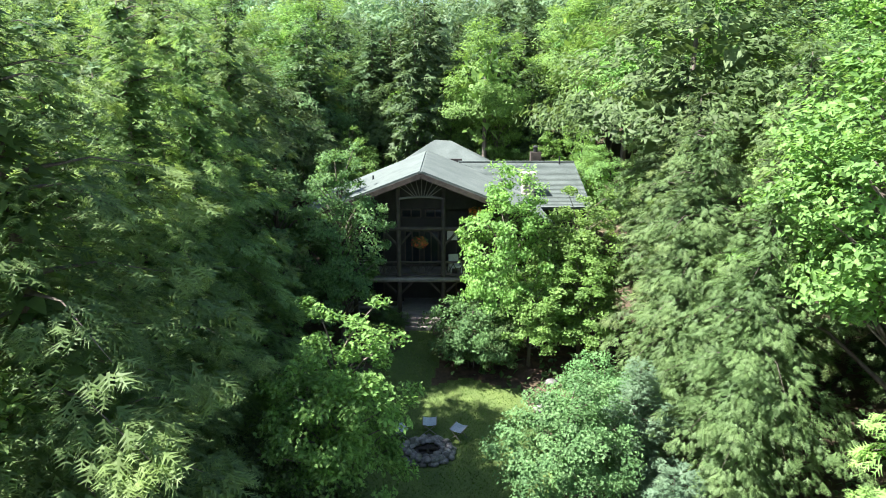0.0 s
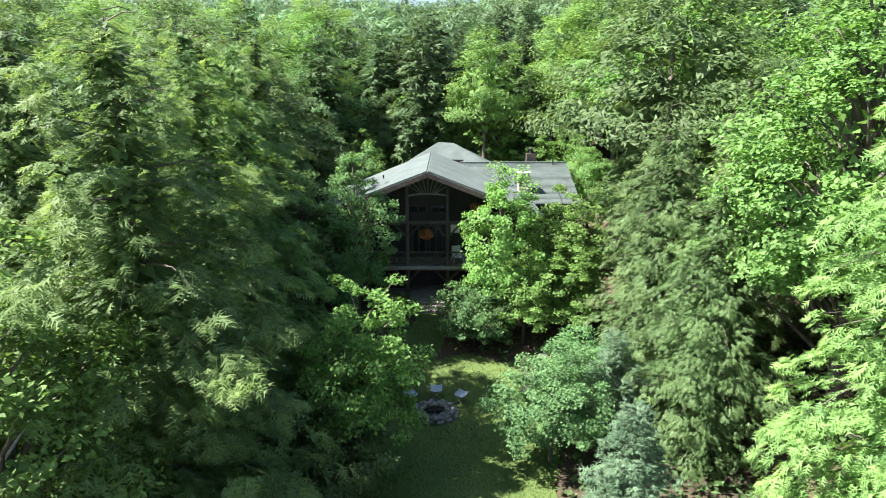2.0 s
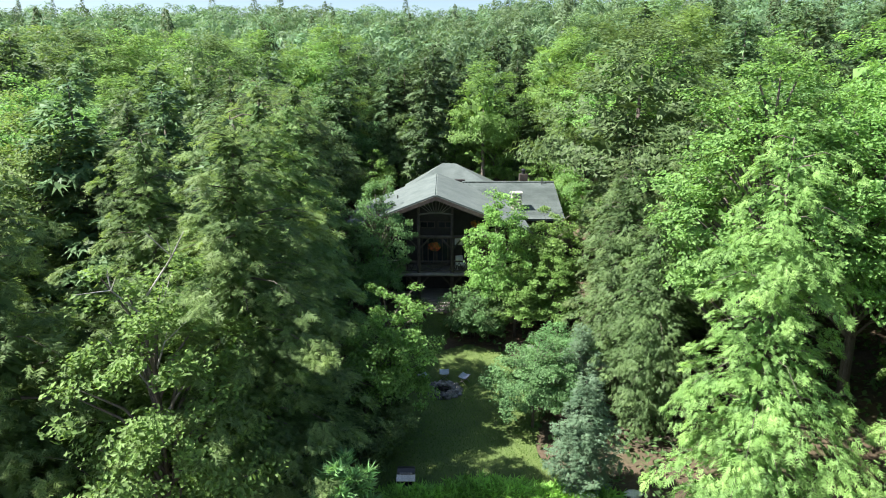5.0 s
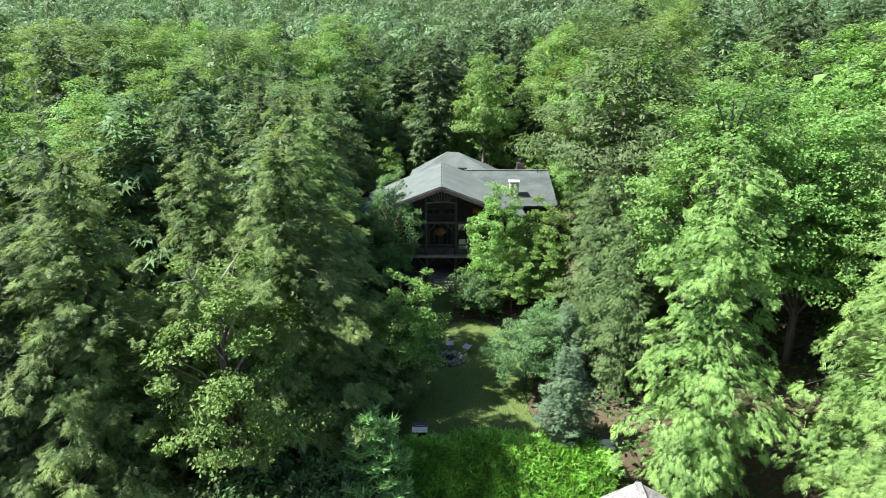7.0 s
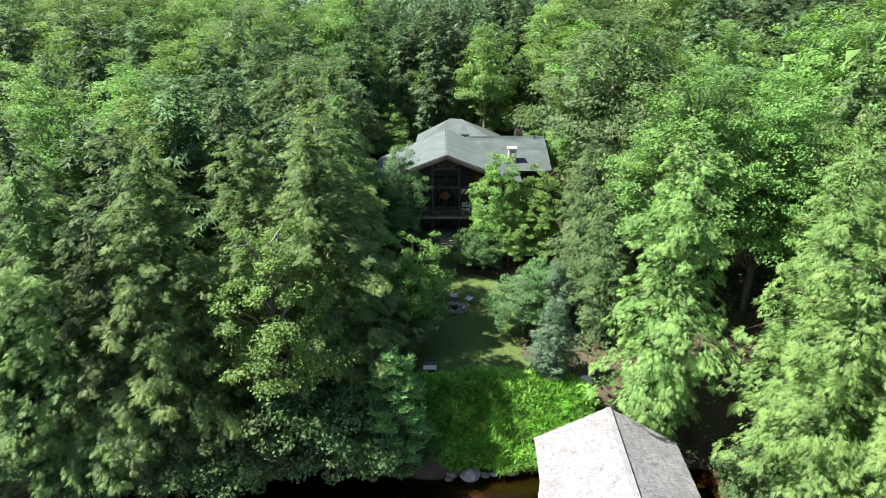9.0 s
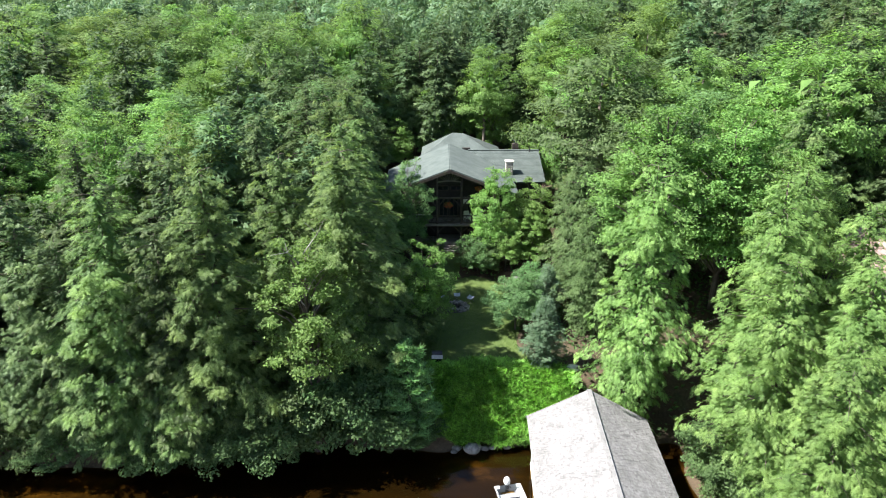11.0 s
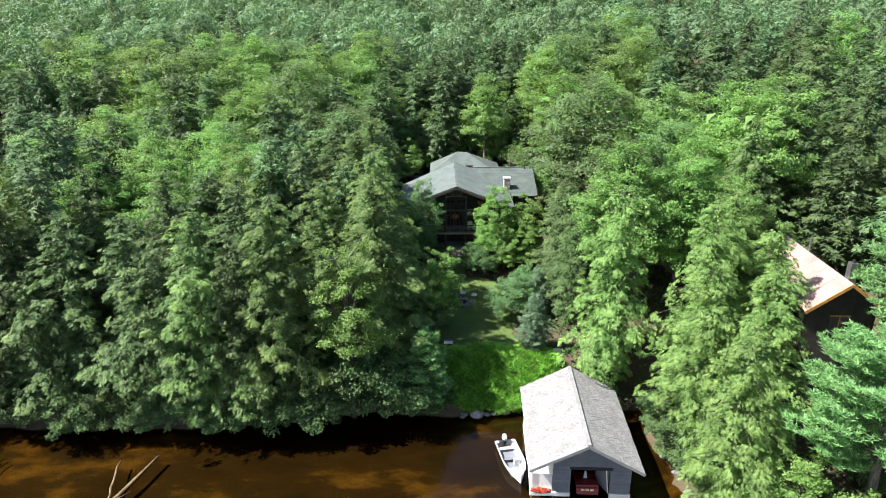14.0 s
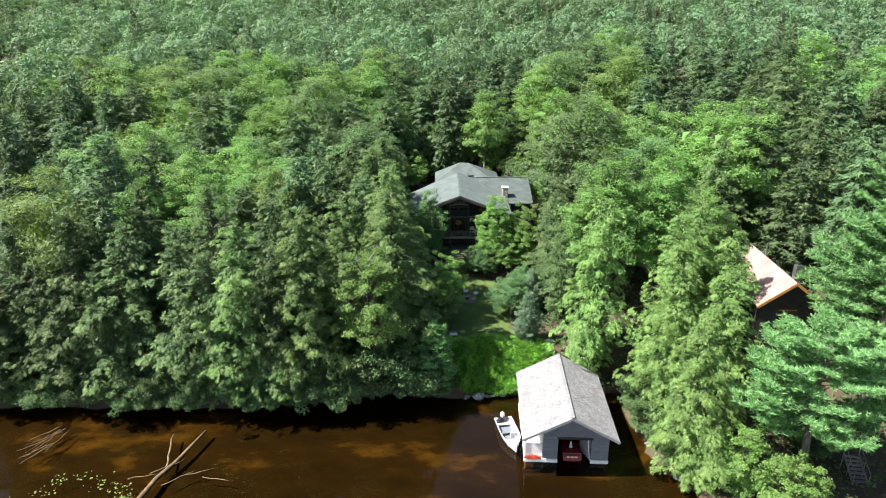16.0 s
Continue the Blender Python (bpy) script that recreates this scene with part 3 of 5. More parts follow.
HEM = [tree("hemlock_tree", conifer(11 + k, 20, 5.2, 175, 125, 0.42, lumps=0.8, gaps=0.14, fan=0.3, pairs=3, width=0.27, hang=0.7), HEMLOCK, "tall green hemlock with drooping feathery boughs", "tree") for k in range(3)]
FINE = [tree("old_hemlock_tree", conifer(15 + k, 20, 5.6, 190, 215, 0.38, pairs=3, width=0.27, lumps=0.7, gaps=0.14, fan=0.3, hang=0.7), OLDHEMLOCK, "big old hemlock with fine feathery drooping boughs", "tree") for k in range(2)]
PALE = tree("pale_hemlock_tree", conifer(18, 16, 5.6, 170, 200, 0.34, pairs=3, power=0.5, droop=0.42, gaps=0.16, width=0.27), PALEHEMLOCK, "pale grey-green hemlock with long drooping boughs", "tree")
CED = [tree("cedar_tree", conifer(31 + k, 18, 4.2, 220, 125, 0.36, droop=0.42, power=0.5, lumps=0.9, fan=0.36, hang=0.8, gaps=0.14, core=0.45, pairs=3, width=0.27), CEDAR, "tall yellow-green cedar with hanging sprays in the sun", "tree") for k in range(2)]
SPR = tree("spruce_tree", conifer(41, 6, 1.7, 150, 40, 0.26, droop=0.1, power=0.8, pairs=2, hang=0.15, rise=0.2), SPRUCE, "small grey-green spruce on the lawn's edge", "tree")
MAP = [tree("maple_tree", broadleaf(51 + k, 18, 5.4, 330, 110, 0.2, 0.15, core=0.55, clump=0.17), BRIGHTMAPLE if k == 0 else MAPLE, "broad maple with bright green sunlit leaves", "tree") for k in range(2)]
LIT = [tree("young_maple_tree", broadleaf(61 + k, 8, 2.7, 170, 95, 0.15, 0.05, core=0.45), BIRCH, "young maple with fresh yellow-green leaves", "tree") for k in range(2)]
DRK = tree("beech_tree", broadleaf(65, 9, 2.6, 220, 100, 0.13, 0.0, core=0.55, top=0.8), WOODMAPLE, "dark green beech standing close to the porch", "tree")
APP = tree("apple_tree", broadleaf(71, 5.5, 2.6, 170, 120, 0.115, 0.1, top=0.6, core=0.5), APPLE, "low apple tree with blue-green leaves by the lawn", "tree")
def ailing_maple():
    """A thin maple by the shore: a sparse crown with bare grey limbs standing out of it."""
    ob = tree("ailing_maple_tree", broadleaf(67, 13, 2.9, 170, 110, 0.14, 0.3, clump=0.22), BIRCH, "thin yellow-green maple with bare grey dead limbs", "tree")
    q = random.Random(14)
    for k in range(6):
        a, z = k * 2.4, 8.6 + 0.75 * k
        r = q.uniform(1.6, 2.9) * (1 - 0.07 * k)
        g = Geo()
        tip = (r * math.cos(a), r * math.sin(a), z + q.uniform(0.6, 1.5))
        mid = (0.5 * tip[0] + q.uniform(-0.2, 0.2), 0.5 * tip[1] + q.uniform(-0.2, 0.2), z + 0.7)
        g.tube([(0, 0, z - 0.4), mid, tip], [0.035, 0.022, 0.008], 5)
        for j in range(3):
            g.tube([mid, (mid[0] + q.uniform(-0.7, 0.7), mid[1] + q.uniform(-0.7, 0.7), mid[2] + q.uniform(0.2, 0.8))], [0.014, 0.005], 4)
        part("dead_limb", g, PALEBARK, ob, "bare grey dead limb")
    return ob


BUSH = [tree("bush", broadleaf(81 + k, 3.2, 2.1, 120, 90, 0.11, 0.0, stems=3, top=0.3, core=0.6), SHRUB, "dense dark green leafy bush", "bush") for k in range(2)]
PIN = [tree("pine_tree", pine(91 + k, 20, 6.4, 64, 105, 0.48, 0.42, 0.3), PINE, "white pine with level plates of blue-green needles", "tree") for k in range(2)]
SPIN = tree("young_pine_tree", pine(95, 8, 1.9, 60, 22, 0.42, 0.06, 0.7), PINE, "young pine with bright tufted boughs at the shore", "tree")

for k, (x, y, top, w) in enumerate(((-9.3, 13.4, 22.8, 1.08), (-10.4, 21.6, 23.4, 1.0), (-10.6, 17.4, 21.8, 0.85), (-9.9, 25.6, 23.2, 0.9), (-14.4, 16.5, 21.6, 0.95), (-17.8, 9.6, 22.6, 0.95), (-12.6, 29.5, 24.2, 1.0), (-12.0, 37, 24.4, 1.0), (-24.4, 8.8, 21.0, 0.95))):
    plant(FINE[k % 2], x, y, top, w, k * 77, "old hemlocks beside the lawn")
for k, (x, y, top, w) in enumerate((
        (-53, 10.8, 20, 1.05), (-44.6, 8.8, 16.5, 1.0), (-50.2, 9.0, 16, 1.0), (-39, 8.6, 15.5, 0.95), (-47.5, 10.2, 21, 1.05), (-41.5, 10.4, 21.4, 1.0), (-36, 9.6, 20.6, 1.0), (-30.4, 9.2, 20.2, 1.0), (-20.9, 8.6, 18.4, 0.9), (-27.4, 8.3, 17.6, 0.85),
        (-36.6, 16, 22.8, 1.0), (-17.5, 22, 23.5, 1.0), (-20, 41.5, 25.6, 1.0), (-22, 15, 22.6, 1.0), (-29, 15.5, 22.8, 1.0), (-15.5, 33, 25, 1.0),
        (11.8, 30, 20, 1.0), (15.5, 28, 22, 1.0), (20.5, 27, 23.5, 1.0), (13.4, 37, 22, 1.0), (14.8, 43.5, 23, 1.0),
        (30, 25, 26, 1.0), (36, 27, 30, 1.0), (42, 26, 30, 1.0), (41.8, 43.5, 33.8, 1.0), (51.3, 54, 37.6, 1.0), (46, 36, 31, 1.0), (35, 36, 28.5, 1.0))):
    plant(HEM[k % 3], x, y, top, w, k * 77, "hemlocks round the clearing")
for k, (x, y, top, w) in enumerate(((11.2, 21.2, 17.0, 0.85), (10.8, 26.0, 18.8, 0.85))):
    plant(PALE, x, y, top, w, 40 + k * 120, "pale hemlocks beside the lawn")
for k, (x, y, top, w) in enumerate(((12.6, 11.8, 22.2, 0.82), (19.4, 7.6, 22.2, 0.9), (18.2, 3.0, 18.6, 0.9), (18.0, -3.8, 16.8, 0.95), (22.0, 1.8, 18.8, 1.0), (22.6, 11.2, 22.0, 0.9), (24.8, 7.2, 20.4, 0.9))):
    plant(CED[k % 2], x, y, top, w, k * 97, "cedars by the boathouse")
for k, (x, y, top, w) in enumerate(((15.8, 19.6, 26.4, 1.0), (-23.5, 24, 23.4, 1.0), (21.4, 19.8, 26.0, 0.9), (25.0, 16.5, 22.6, 0.9), (-31, 22.5, 23.4, 1.0), (17, 78, 31.5, 1.0), (26, 30, 24, 1.0), (-27, 30, 24.5, 1.0), (-40, 22, 23.5, 1.0), (-36, 30, 24.5, 1.0))):
    plant(MAP[k % 2], x, y, top, w, k * 61, "maples in the woods")
for k, (x, y, top, w) in enumerate(((-3.65, 20, 13.3, 0.85), (3.5, 33.8, 16.5, 0.78), (4.6, 32.0, 11.4, 1.0), (-3.2, 66, 21.3, 0.8), (5.2, 65, 21.8, 0.72), (9.5, 60, 17, 0.8), (7.4, 34.5, 15.0, 0.85), (7.3, 32.3, 12.0, 1.1), (-9, 62, 17, 1.0), (21.4, -7.0, 8.2, 1.1), (24.2, -10, 7.4, 1.2), (19.0, -3.6, 7.5, 1.0), (22, -12.5, 6, 1.2), (17.8, -0.8, 5.5, 0.9), (25.2, 11, 16.5, 1.0), (25, 16, 17.5, 1.0))):
    plant(LIT[k % 2], x, y, top, w, k * 53, "young maples")
for k, (x, y, top, w) in enumerate(((-5.5, 33.2, 17.4, 0.72), (-8.8, 33.0, 16.5, 1.0))):
    plant(DRK, x, y, top, w, 30 + 90 * k, "beeches by the porch")
plant(ailing_maple(), -11.5, 9.5, 17.6, 0.95, 30)
plant(APP, 4.5, 20.9, 10.1, 0.95, 20)
plant(APP, 6.7, 24.6, 9.4, 0.9, 140)
plant(SPR, 6.0, 14.6, 10.7, 0.95, 0)
plant(SPR, 7.4, 22.2, 10.3, 1.0, 80)
plant(SPIN, -4.6, 9.7, 9.5, 1.0, 0)
for k, (x, y, top, w) in enumerate(((26.2, -7.0, 17.8, 1.2), (35.6, 0.0, 24.0, 1.15), (42, 8, 28, 1.0), (39, -5, 20, 1.1))):
    plant(PIN[k % 2], x, y, top, w, k * 100, "pines by the guest cottage")
for k, (x, y, top, w) in enumerate(((1.5, 31.9, 9.3, 0.9), (2.6, 31.7, 8.5, 0.8), (-3.2, 34.8, 8.0, 0.9), (-13, 10.2, 7.0, 1.0), (-9.8, 10.4, 6.6, 1.0), (-7.2, 10.6, 6.8, 1.0), (-11, 12, 8, 1.0),
        (-4.9, 17.5, 8.0, 1.0), (-6, 19.5, 8.5, 1.0), (-16, 9.5, 6.0, 1.0), (-20, 9.6, 5.0, 1.0),
        (-33, 8.2, 4.5, 1.0), (-27, 8.6, 5, 1.0), (29.5, -2, 5.5, 1.0), (-14.5, 9.0, 4.6, 1.1), (-18, 8.7, 4.6, 1.1), (-22.5, 8.2, 4.2, 1.1), (-36.5, 7.9, 4.4, 1.1), (-5.8, 9.8, 4.4, 0.9), (-2.7, 10.1, 2.5, 0.8), (-4.0, 9.7, 2.6, 0.8), (-30, 7.9, 4, 1.0), (-55, 9, 6, 1.2), (-42, 8.2, 3.6, 1.1), (-46.5, 8.3, 3.8, 1.2), (-50.5, 8.4, 3.8, 1.2), (-59, 9, 5, 1.3), (17.2, 2.2, 4.5, 0.9), (16.9, 5.4, 5, 0.9))):
    plant(BUSH[k % 2], x, y, top, w, k * 41, "bushes along the shore and the lodge")

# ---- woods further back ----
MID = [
    tree("woodland_hemlock", conifer(111, 19, 4.8, 150, 26, 0.8, pairs=1, limbs=False, base=0.14, core=0.5, width=0.5), SHADEDHEMLOCK, "woodland hemlock, its green darkened for shade, among other trees", "tree"),
    tree("woodland_hemlock", conifer(112, 19, 4.2, 150, 26, 0.8, pairs=1, limbs=False, base=0.14, core=0.5, width=0.5), SHADEDHEMLOCK, "woodland hemlock, its green darkened for shade, among other trees", "tree"),
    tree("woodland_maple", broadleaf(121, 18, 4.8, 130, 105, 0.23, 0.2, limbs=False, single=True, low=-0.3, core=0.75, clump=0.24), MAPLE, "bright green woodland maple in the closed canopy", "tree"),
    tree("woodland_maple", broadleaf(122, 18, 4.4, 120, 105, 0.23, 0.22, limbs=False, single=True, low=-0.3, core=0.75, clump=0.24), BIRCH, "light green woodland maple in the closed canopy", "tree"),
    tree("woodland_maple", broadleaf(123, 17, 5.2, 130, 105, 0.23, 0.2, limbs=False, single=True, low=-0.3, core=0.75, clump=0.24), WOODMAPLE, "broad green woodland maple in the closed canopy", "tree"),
]
rng = random.Random(5)
taken = [(o.location.x, o.location.y) for o in scene.objects if o.type == "EMPTY" and o.parent is None and o.name.split(".")[0] in ("hemlock_tree", "old_hemlock_tree", "pale_hemlock_tree", "cedar_tree", "maple_tree", "pine_tree")]


def clear_of_things(x, y):
    """True where the woods may stand: off the water, the lawn, the lodge with its yard, and the guest cottage."""
    if height(x, y) < 0.9 or (-8.5 < x < 10.5 and y < 42) or (-12 < x < 14 and 33 < y < 62):
        return False
    if 24.5 < x < 37 and -1 < y < 22:
        return False
    if (x > 8 and y < 9) or (8 < x < 28 and y < 34) or (-20 < x < 0 and y < 24):
        return False
    return all((x - a) ** 2 + (y - b) ** 2 > 9 for a, b in taken)


# hemlocks behind the lodge, whose needle colour carries the shade there
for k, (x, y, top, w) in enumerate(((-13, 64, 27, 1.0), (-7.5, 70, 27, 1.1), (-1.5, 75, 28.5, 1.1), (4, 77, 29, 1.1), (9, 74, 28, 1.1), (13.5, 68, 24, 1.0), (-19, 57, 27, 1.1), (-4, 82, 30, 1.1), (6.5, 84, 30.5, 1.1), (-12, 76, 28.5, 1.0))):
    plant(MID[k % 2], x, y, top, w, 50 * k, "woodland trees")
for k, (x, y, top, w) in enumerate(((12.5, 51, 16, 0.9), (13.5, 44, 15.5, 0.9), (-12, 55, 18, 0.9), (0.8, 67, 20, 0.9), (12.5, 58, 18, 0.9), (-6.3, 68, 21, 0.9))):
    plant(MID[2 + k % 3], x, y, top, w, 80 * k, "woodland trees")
count = 0
far = []
for j in range(70):
    for i in range(-40, 41):
        pitch = 6.2 if j < 15 else 7.6
        y = 9 + (j * 6.2 if j < 15 else 15 * 6.2 + (j - 15) * 7.6) + rng.uniform(-2.2, 2.2)
        x = (i + 0.5 * (j % 2)) * pitch + rng.uniform(-2.2, 2.2)
        kind, tall, wide, turn, hue = rng.random(), rng.uniform(0.7, 1.18), rng.uniform(0.85, 1.2), rng.uniform(0, 360), rng.random()
        if y > 285 or abs(x + 1) > 0.70 * (y + 54) + 8 or not clear_of_things(x, y):
            continue
        mix = 0.55 + 0.9 * noise.noise(Vector((x * 0.025, y * 0.025, 7))) - 0.35 * smooth(30, 90, y)
        # more of the shade-darkened hemlocks behind the lodge
        if -30 < x < 14 and 55 < y < 110:
            mix += 0.6
        if x > 18 and y < 95:
            mix += 0.4
        h = 18.5 * tall
        if y < 100 and abs(x) < 80 and count < 235:
            count += 1
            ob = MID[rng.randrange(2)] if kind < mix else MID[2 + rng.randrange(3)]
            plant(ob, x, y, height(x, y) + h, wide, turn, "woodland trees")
            taken.append((x, y))
        else:
            far.append((x, y, height(x, y), h, wide, hue, kind < mix * 0.35))


def far_woods(rows):
    """The wooded hillside in the distance: each tree a crown of leaf clumps, all in one mesh."""
    r = np.random.default_rng(9)
    tris, tint = [], []
    for n, (x, y, z, h, wide, hue, needle) in enumerate(rows):
        k = 560 if y < 170 else 380
        if needle:
            q = r.random(k) ** 0.75
            az = r.random(k) * 6.2832
            rad = 3.2 * wide * (1 - q) ** 0.7 * (0.6 + 0.4 * r.random(k) ** 0.5) + 0.15
            c = np.stack((x + rad * np.cos(az), y + rad * np.sin(az), z + h * (0.3 + 0.78 * q) - 0.25 * rad), 1)
            o = np.stack((np.cos(az), np.sin(az), np.full(k, 0.3)), 1)
            body = inside_spire(n, 70, h * 1.06, 0.2, 2.7 * wide, 0.7, 1.1) + np.array((x, y, z))
            t = np.concatenate((leaf_tips(c, 0.5, r, 0.2, o), body))
            col = 0.28 * hue
        else:
            m = 22
            u = norm(r.normal(size=(m, 3)))
            u[:, 2] = np.abs(u[:, 2]) * 1.15 - 0.25
            rx, rz = 5.0 * wide, 0.27 * h
            cc = u * (0.62 + 0.3 * r.random((m, 1))) * np.array((rx, rx, rz))
            idx = r.integers(0, m, k)
            v = norm(r.normal(size=(k, 3)) + norm(cc)[idx] * 0.9)
            c = cc[idx] + v * (1.2 + 0.5 * r.random((m, 1)))[idx] * np.array((1, 1, 0.8))
            o = norm(v + 0.5 * norm(c))
            c = c + np.array((x, y, z + h * 0.68))
            body = inside(n, 50, (x, y, z + h * 0.58), rx * 0.62, rz * 0.62, 1.2)
            t = np.concatenate((leaf_tips(c, 0.62, r, 0.1, o * 2.6), body))
            col = 0.3 + 0.7 * hue
        tris.append(t)
        tint.append(np.full(len(t), col))
    return soup("distant_woods", np.concatenate(tris), HAZEFOREST, np.concatenate(tint))


tagged(new("distant_woods", far_woods(far)), "closed mixed green woods covering the hillside", "woods", kind="stuff")


# ---- the lodge ----
def courses(roof, p0, p1, p2, p3, material, step=0.2, name="shingle_course"):
    """Overlapping shingle courses on a roof plane: p0 to p1 along the eave, p3 to p2 along the ridge."""
    p0, p1, p2, p3 = (Vector(p) for p in (p0, p1, p2, p3))
    n = max(2, int((p3 - p0).length / step))
    nrm = (p1 - p0).cross(p3 - p0).normalized()
    if nrm.z < 0:
        nrm = -nrm
    for i in range(n):
        a, b = i / n, min(1.0, (i + 1.15) / n)
        lo0, lo1, hi0, hi1 = p0.lerp(p3, a), p1.lerp(p2, a), p0.lerp(p3, b), p1.lerp(p2, b)
        g = Geo()
        g.add([lo0 + nrm * 0.045, lo1 + nrm * 0.045, hi1 + nrm * 0.012, hi0 + nrm * 0.012, lo0, lo1], [(0, 1, 2, 3), (4, 5, 1, 0)])
        part(name, g, material, roof)


GZ = 6.2
RIDGE, RX, SL = 15.45, -1.25, 0.385
lodge = thing("lodge", "two-storey dark log lodge with a grey-green shingled roof", "house", at=(0, 0, 0))


def main_z(x):
    return RIDGE - SL * abs(x - RX)


roof = part("roof", Geo().slab([(-8.7, 35.8, main_z(-8.7)), (RX, 35.8, RIDGE), (RX, 49.5, RIDGE), (-8.7, 47.6, main_z(-8.7))][::-1], 0.16)
            .slab([(RX, 35.8, RIDGE), (6.2, 35.8, main_z(6.2)), (6.2, 49.5, main_z(6.2)), (RX, 49.5, RIDGE)][::-1], 0.16)
            .slab([(0.4, 50, 14.65), (10.2, 50, 14.65), (10.2, 43.2, 12.25), (0.4, 43.2, 12.25)][::-1], 0.16)
            .slab([(0.4, 50, 14.65), (10.2, 50, 14.65), (10.2, 57, 12.2), (0.4, 57, 12.2)], 0.16), ROOF, lodge, "grey-green asphalt shingle roof")
courses(roof, (-8.7, 35.8, main_z(-8.7)), (-8.7, 47.6, main_z(-8.7)), (RX, 49.5, RIDGE), (RX, 35.8, RIDGE), ROOF)
courses(roof, (6.2, 35.8, main_z(6.2)), (6.2, 49.5, main_z(6.2)), (RX, 49.5, RIDGE), (RX, 35.8, RIDGE), ROOF)
courses(roof, (0.8, 43.2, 12.25), (10.2, 43.2, 12.25), (10.2, 50, 14.65), (0.8, 50, 14.65), ROOF)
back = [(-4.9, 50.4, 13.6), (5.9, 50.4, 13.3), (5.9, 60, 13.1), (-4.9, 60, 13.1), (-0.7, 54.6, 16.08), (0.7, 54.6, 16.0)]
part("back_roof", Geo().add(back, [(0, 1, 5, 4), (1, 2, 5), (2, 3, 4, 5), (3, 0, 4), (3, 2, 1, 0)]), ROOF, lodge)
part("ridge_cap", Geo().beam((RX, 35.75, RIDGE + 0.06), (RX, 49.5, RIDGE + 0.06), 0.34, 0.07), ROOF, lodge)
part("ridge_cap", Geo().beam((1.2, 50, 14.71), (10.2, 50, 14.71), 0.34, 0.07), ROOF, lodge)
# added dark box: stands for the shadow beneath the hip, no real part
part("roof_vent", Geo().box(0.5, 50.5, 14.0, 1.5, 50.9, 14.85), DARKWALL, lodge, "dark box put in for the shade under the hip roof")
for x0, x1 in ((-8.75, RX), (6.25, RX)):
    part("rake_board", Geo().beam((x0, 35.75, main_z(x0) - 0.12), (x1, 35.75, RIDGE - 0.12), 0.08, 0.28), LOG, lodge)
for x, y, w, top, m in ((6.0, 45.0, 0.85, 14.45, CHIMNEY), (7.3, 50.8, 0.8, 15.5, BLACKMETAL)):
    ch = part("chimney", Geo().box(x - w / 2, y - w / 2, 10.5, x + w / 2, y + w / 2, top - 0.12), LOG if m is BLACKMETAL else CHIMNEY, lodge, "stone chimney with a pale cap" if m is CHIMNEY else "dark chimney with a metal flue cap")
    if m is CHIMNEY:
        part("cap", Geo().box(x - w / 2 - 0.1, y - w / 2 - 0.1, top - 0.12, x + w / 2 + 0.1, y + w / 2 + 0.1, top), CAPSTONE, ch)
        for k in range(10):
            for s in range(3):
                zz = 11.6 + k * 0.27
                part("stone", Geo().stone(x - 0.28 + s * 0.28, y - w / 2, zz, 0.16, 0.07, 0.13, k * 7 + s), CHIMNEY, ch)
    else:
        part("flue", Geo().tube([(x, y, top - 0.15), (x, y, top + 0.25)], [0.17, 0.17], 12), BLACKMETAL, ch)
        part("cap", Geo().tube([(x, y, top + 0.27), (x, y, top + 0.4)], [0.28, 0.1], 12), BLACKMETAL, ch)
part("vent_pipe", Geo().log((9.0, 49.6, 14.5), (9.0, 49.6, 15.15), 0.06), BLACKMETAL, lodge)
part("vent_pipe", Geo().log((-4.6, 42, 14.0), (-4.6, 42, 14.6), 0.06), BLACKMETAL, lodge)
# walls, set back under the porch
part("wall", Geo().box(-7.9, 39.8, GZ - 0.5, -7.7, 46, 12.6), DARKWALL, lodge)
part("wall", Geo().box(-7.7, 53.8, GZ - 0.5, 5.6, 54.0, 12.4), DARKWALL, lodge)
part("wall", Geo().box(-7.9, 39.6, GZ - 0.5, 5.6, 39.8, 12.75), DARKWALL, lodge, "dark-stained board wall")
wall = Geo()
wall.add([(-7.9, 39.6, 12.75), (5.6, 39.6, 12.6), (RX, 39.6, 15.2), (-7.9, 39.8, 12.75), (5.6, 39.8, 12.6), (RX, 39.8, 15.2)], [(0, 1, 2), (5, 4, 3), (1, 4, 5, 2), (0, 2, 5, 3)])
part("gable_wall", wall, DARKWALL, lodge)
for b in ((5.6, 44.0, 9.9, 44.2), (9.7, 44.2, 9.9, 56), (5.5, 55.8, 9.7, 56)):
    part("wall", Geo().box(b[0], b[1], GZ - 0.5, b[2], b[3], 12.3), DARKWALL, lodge)
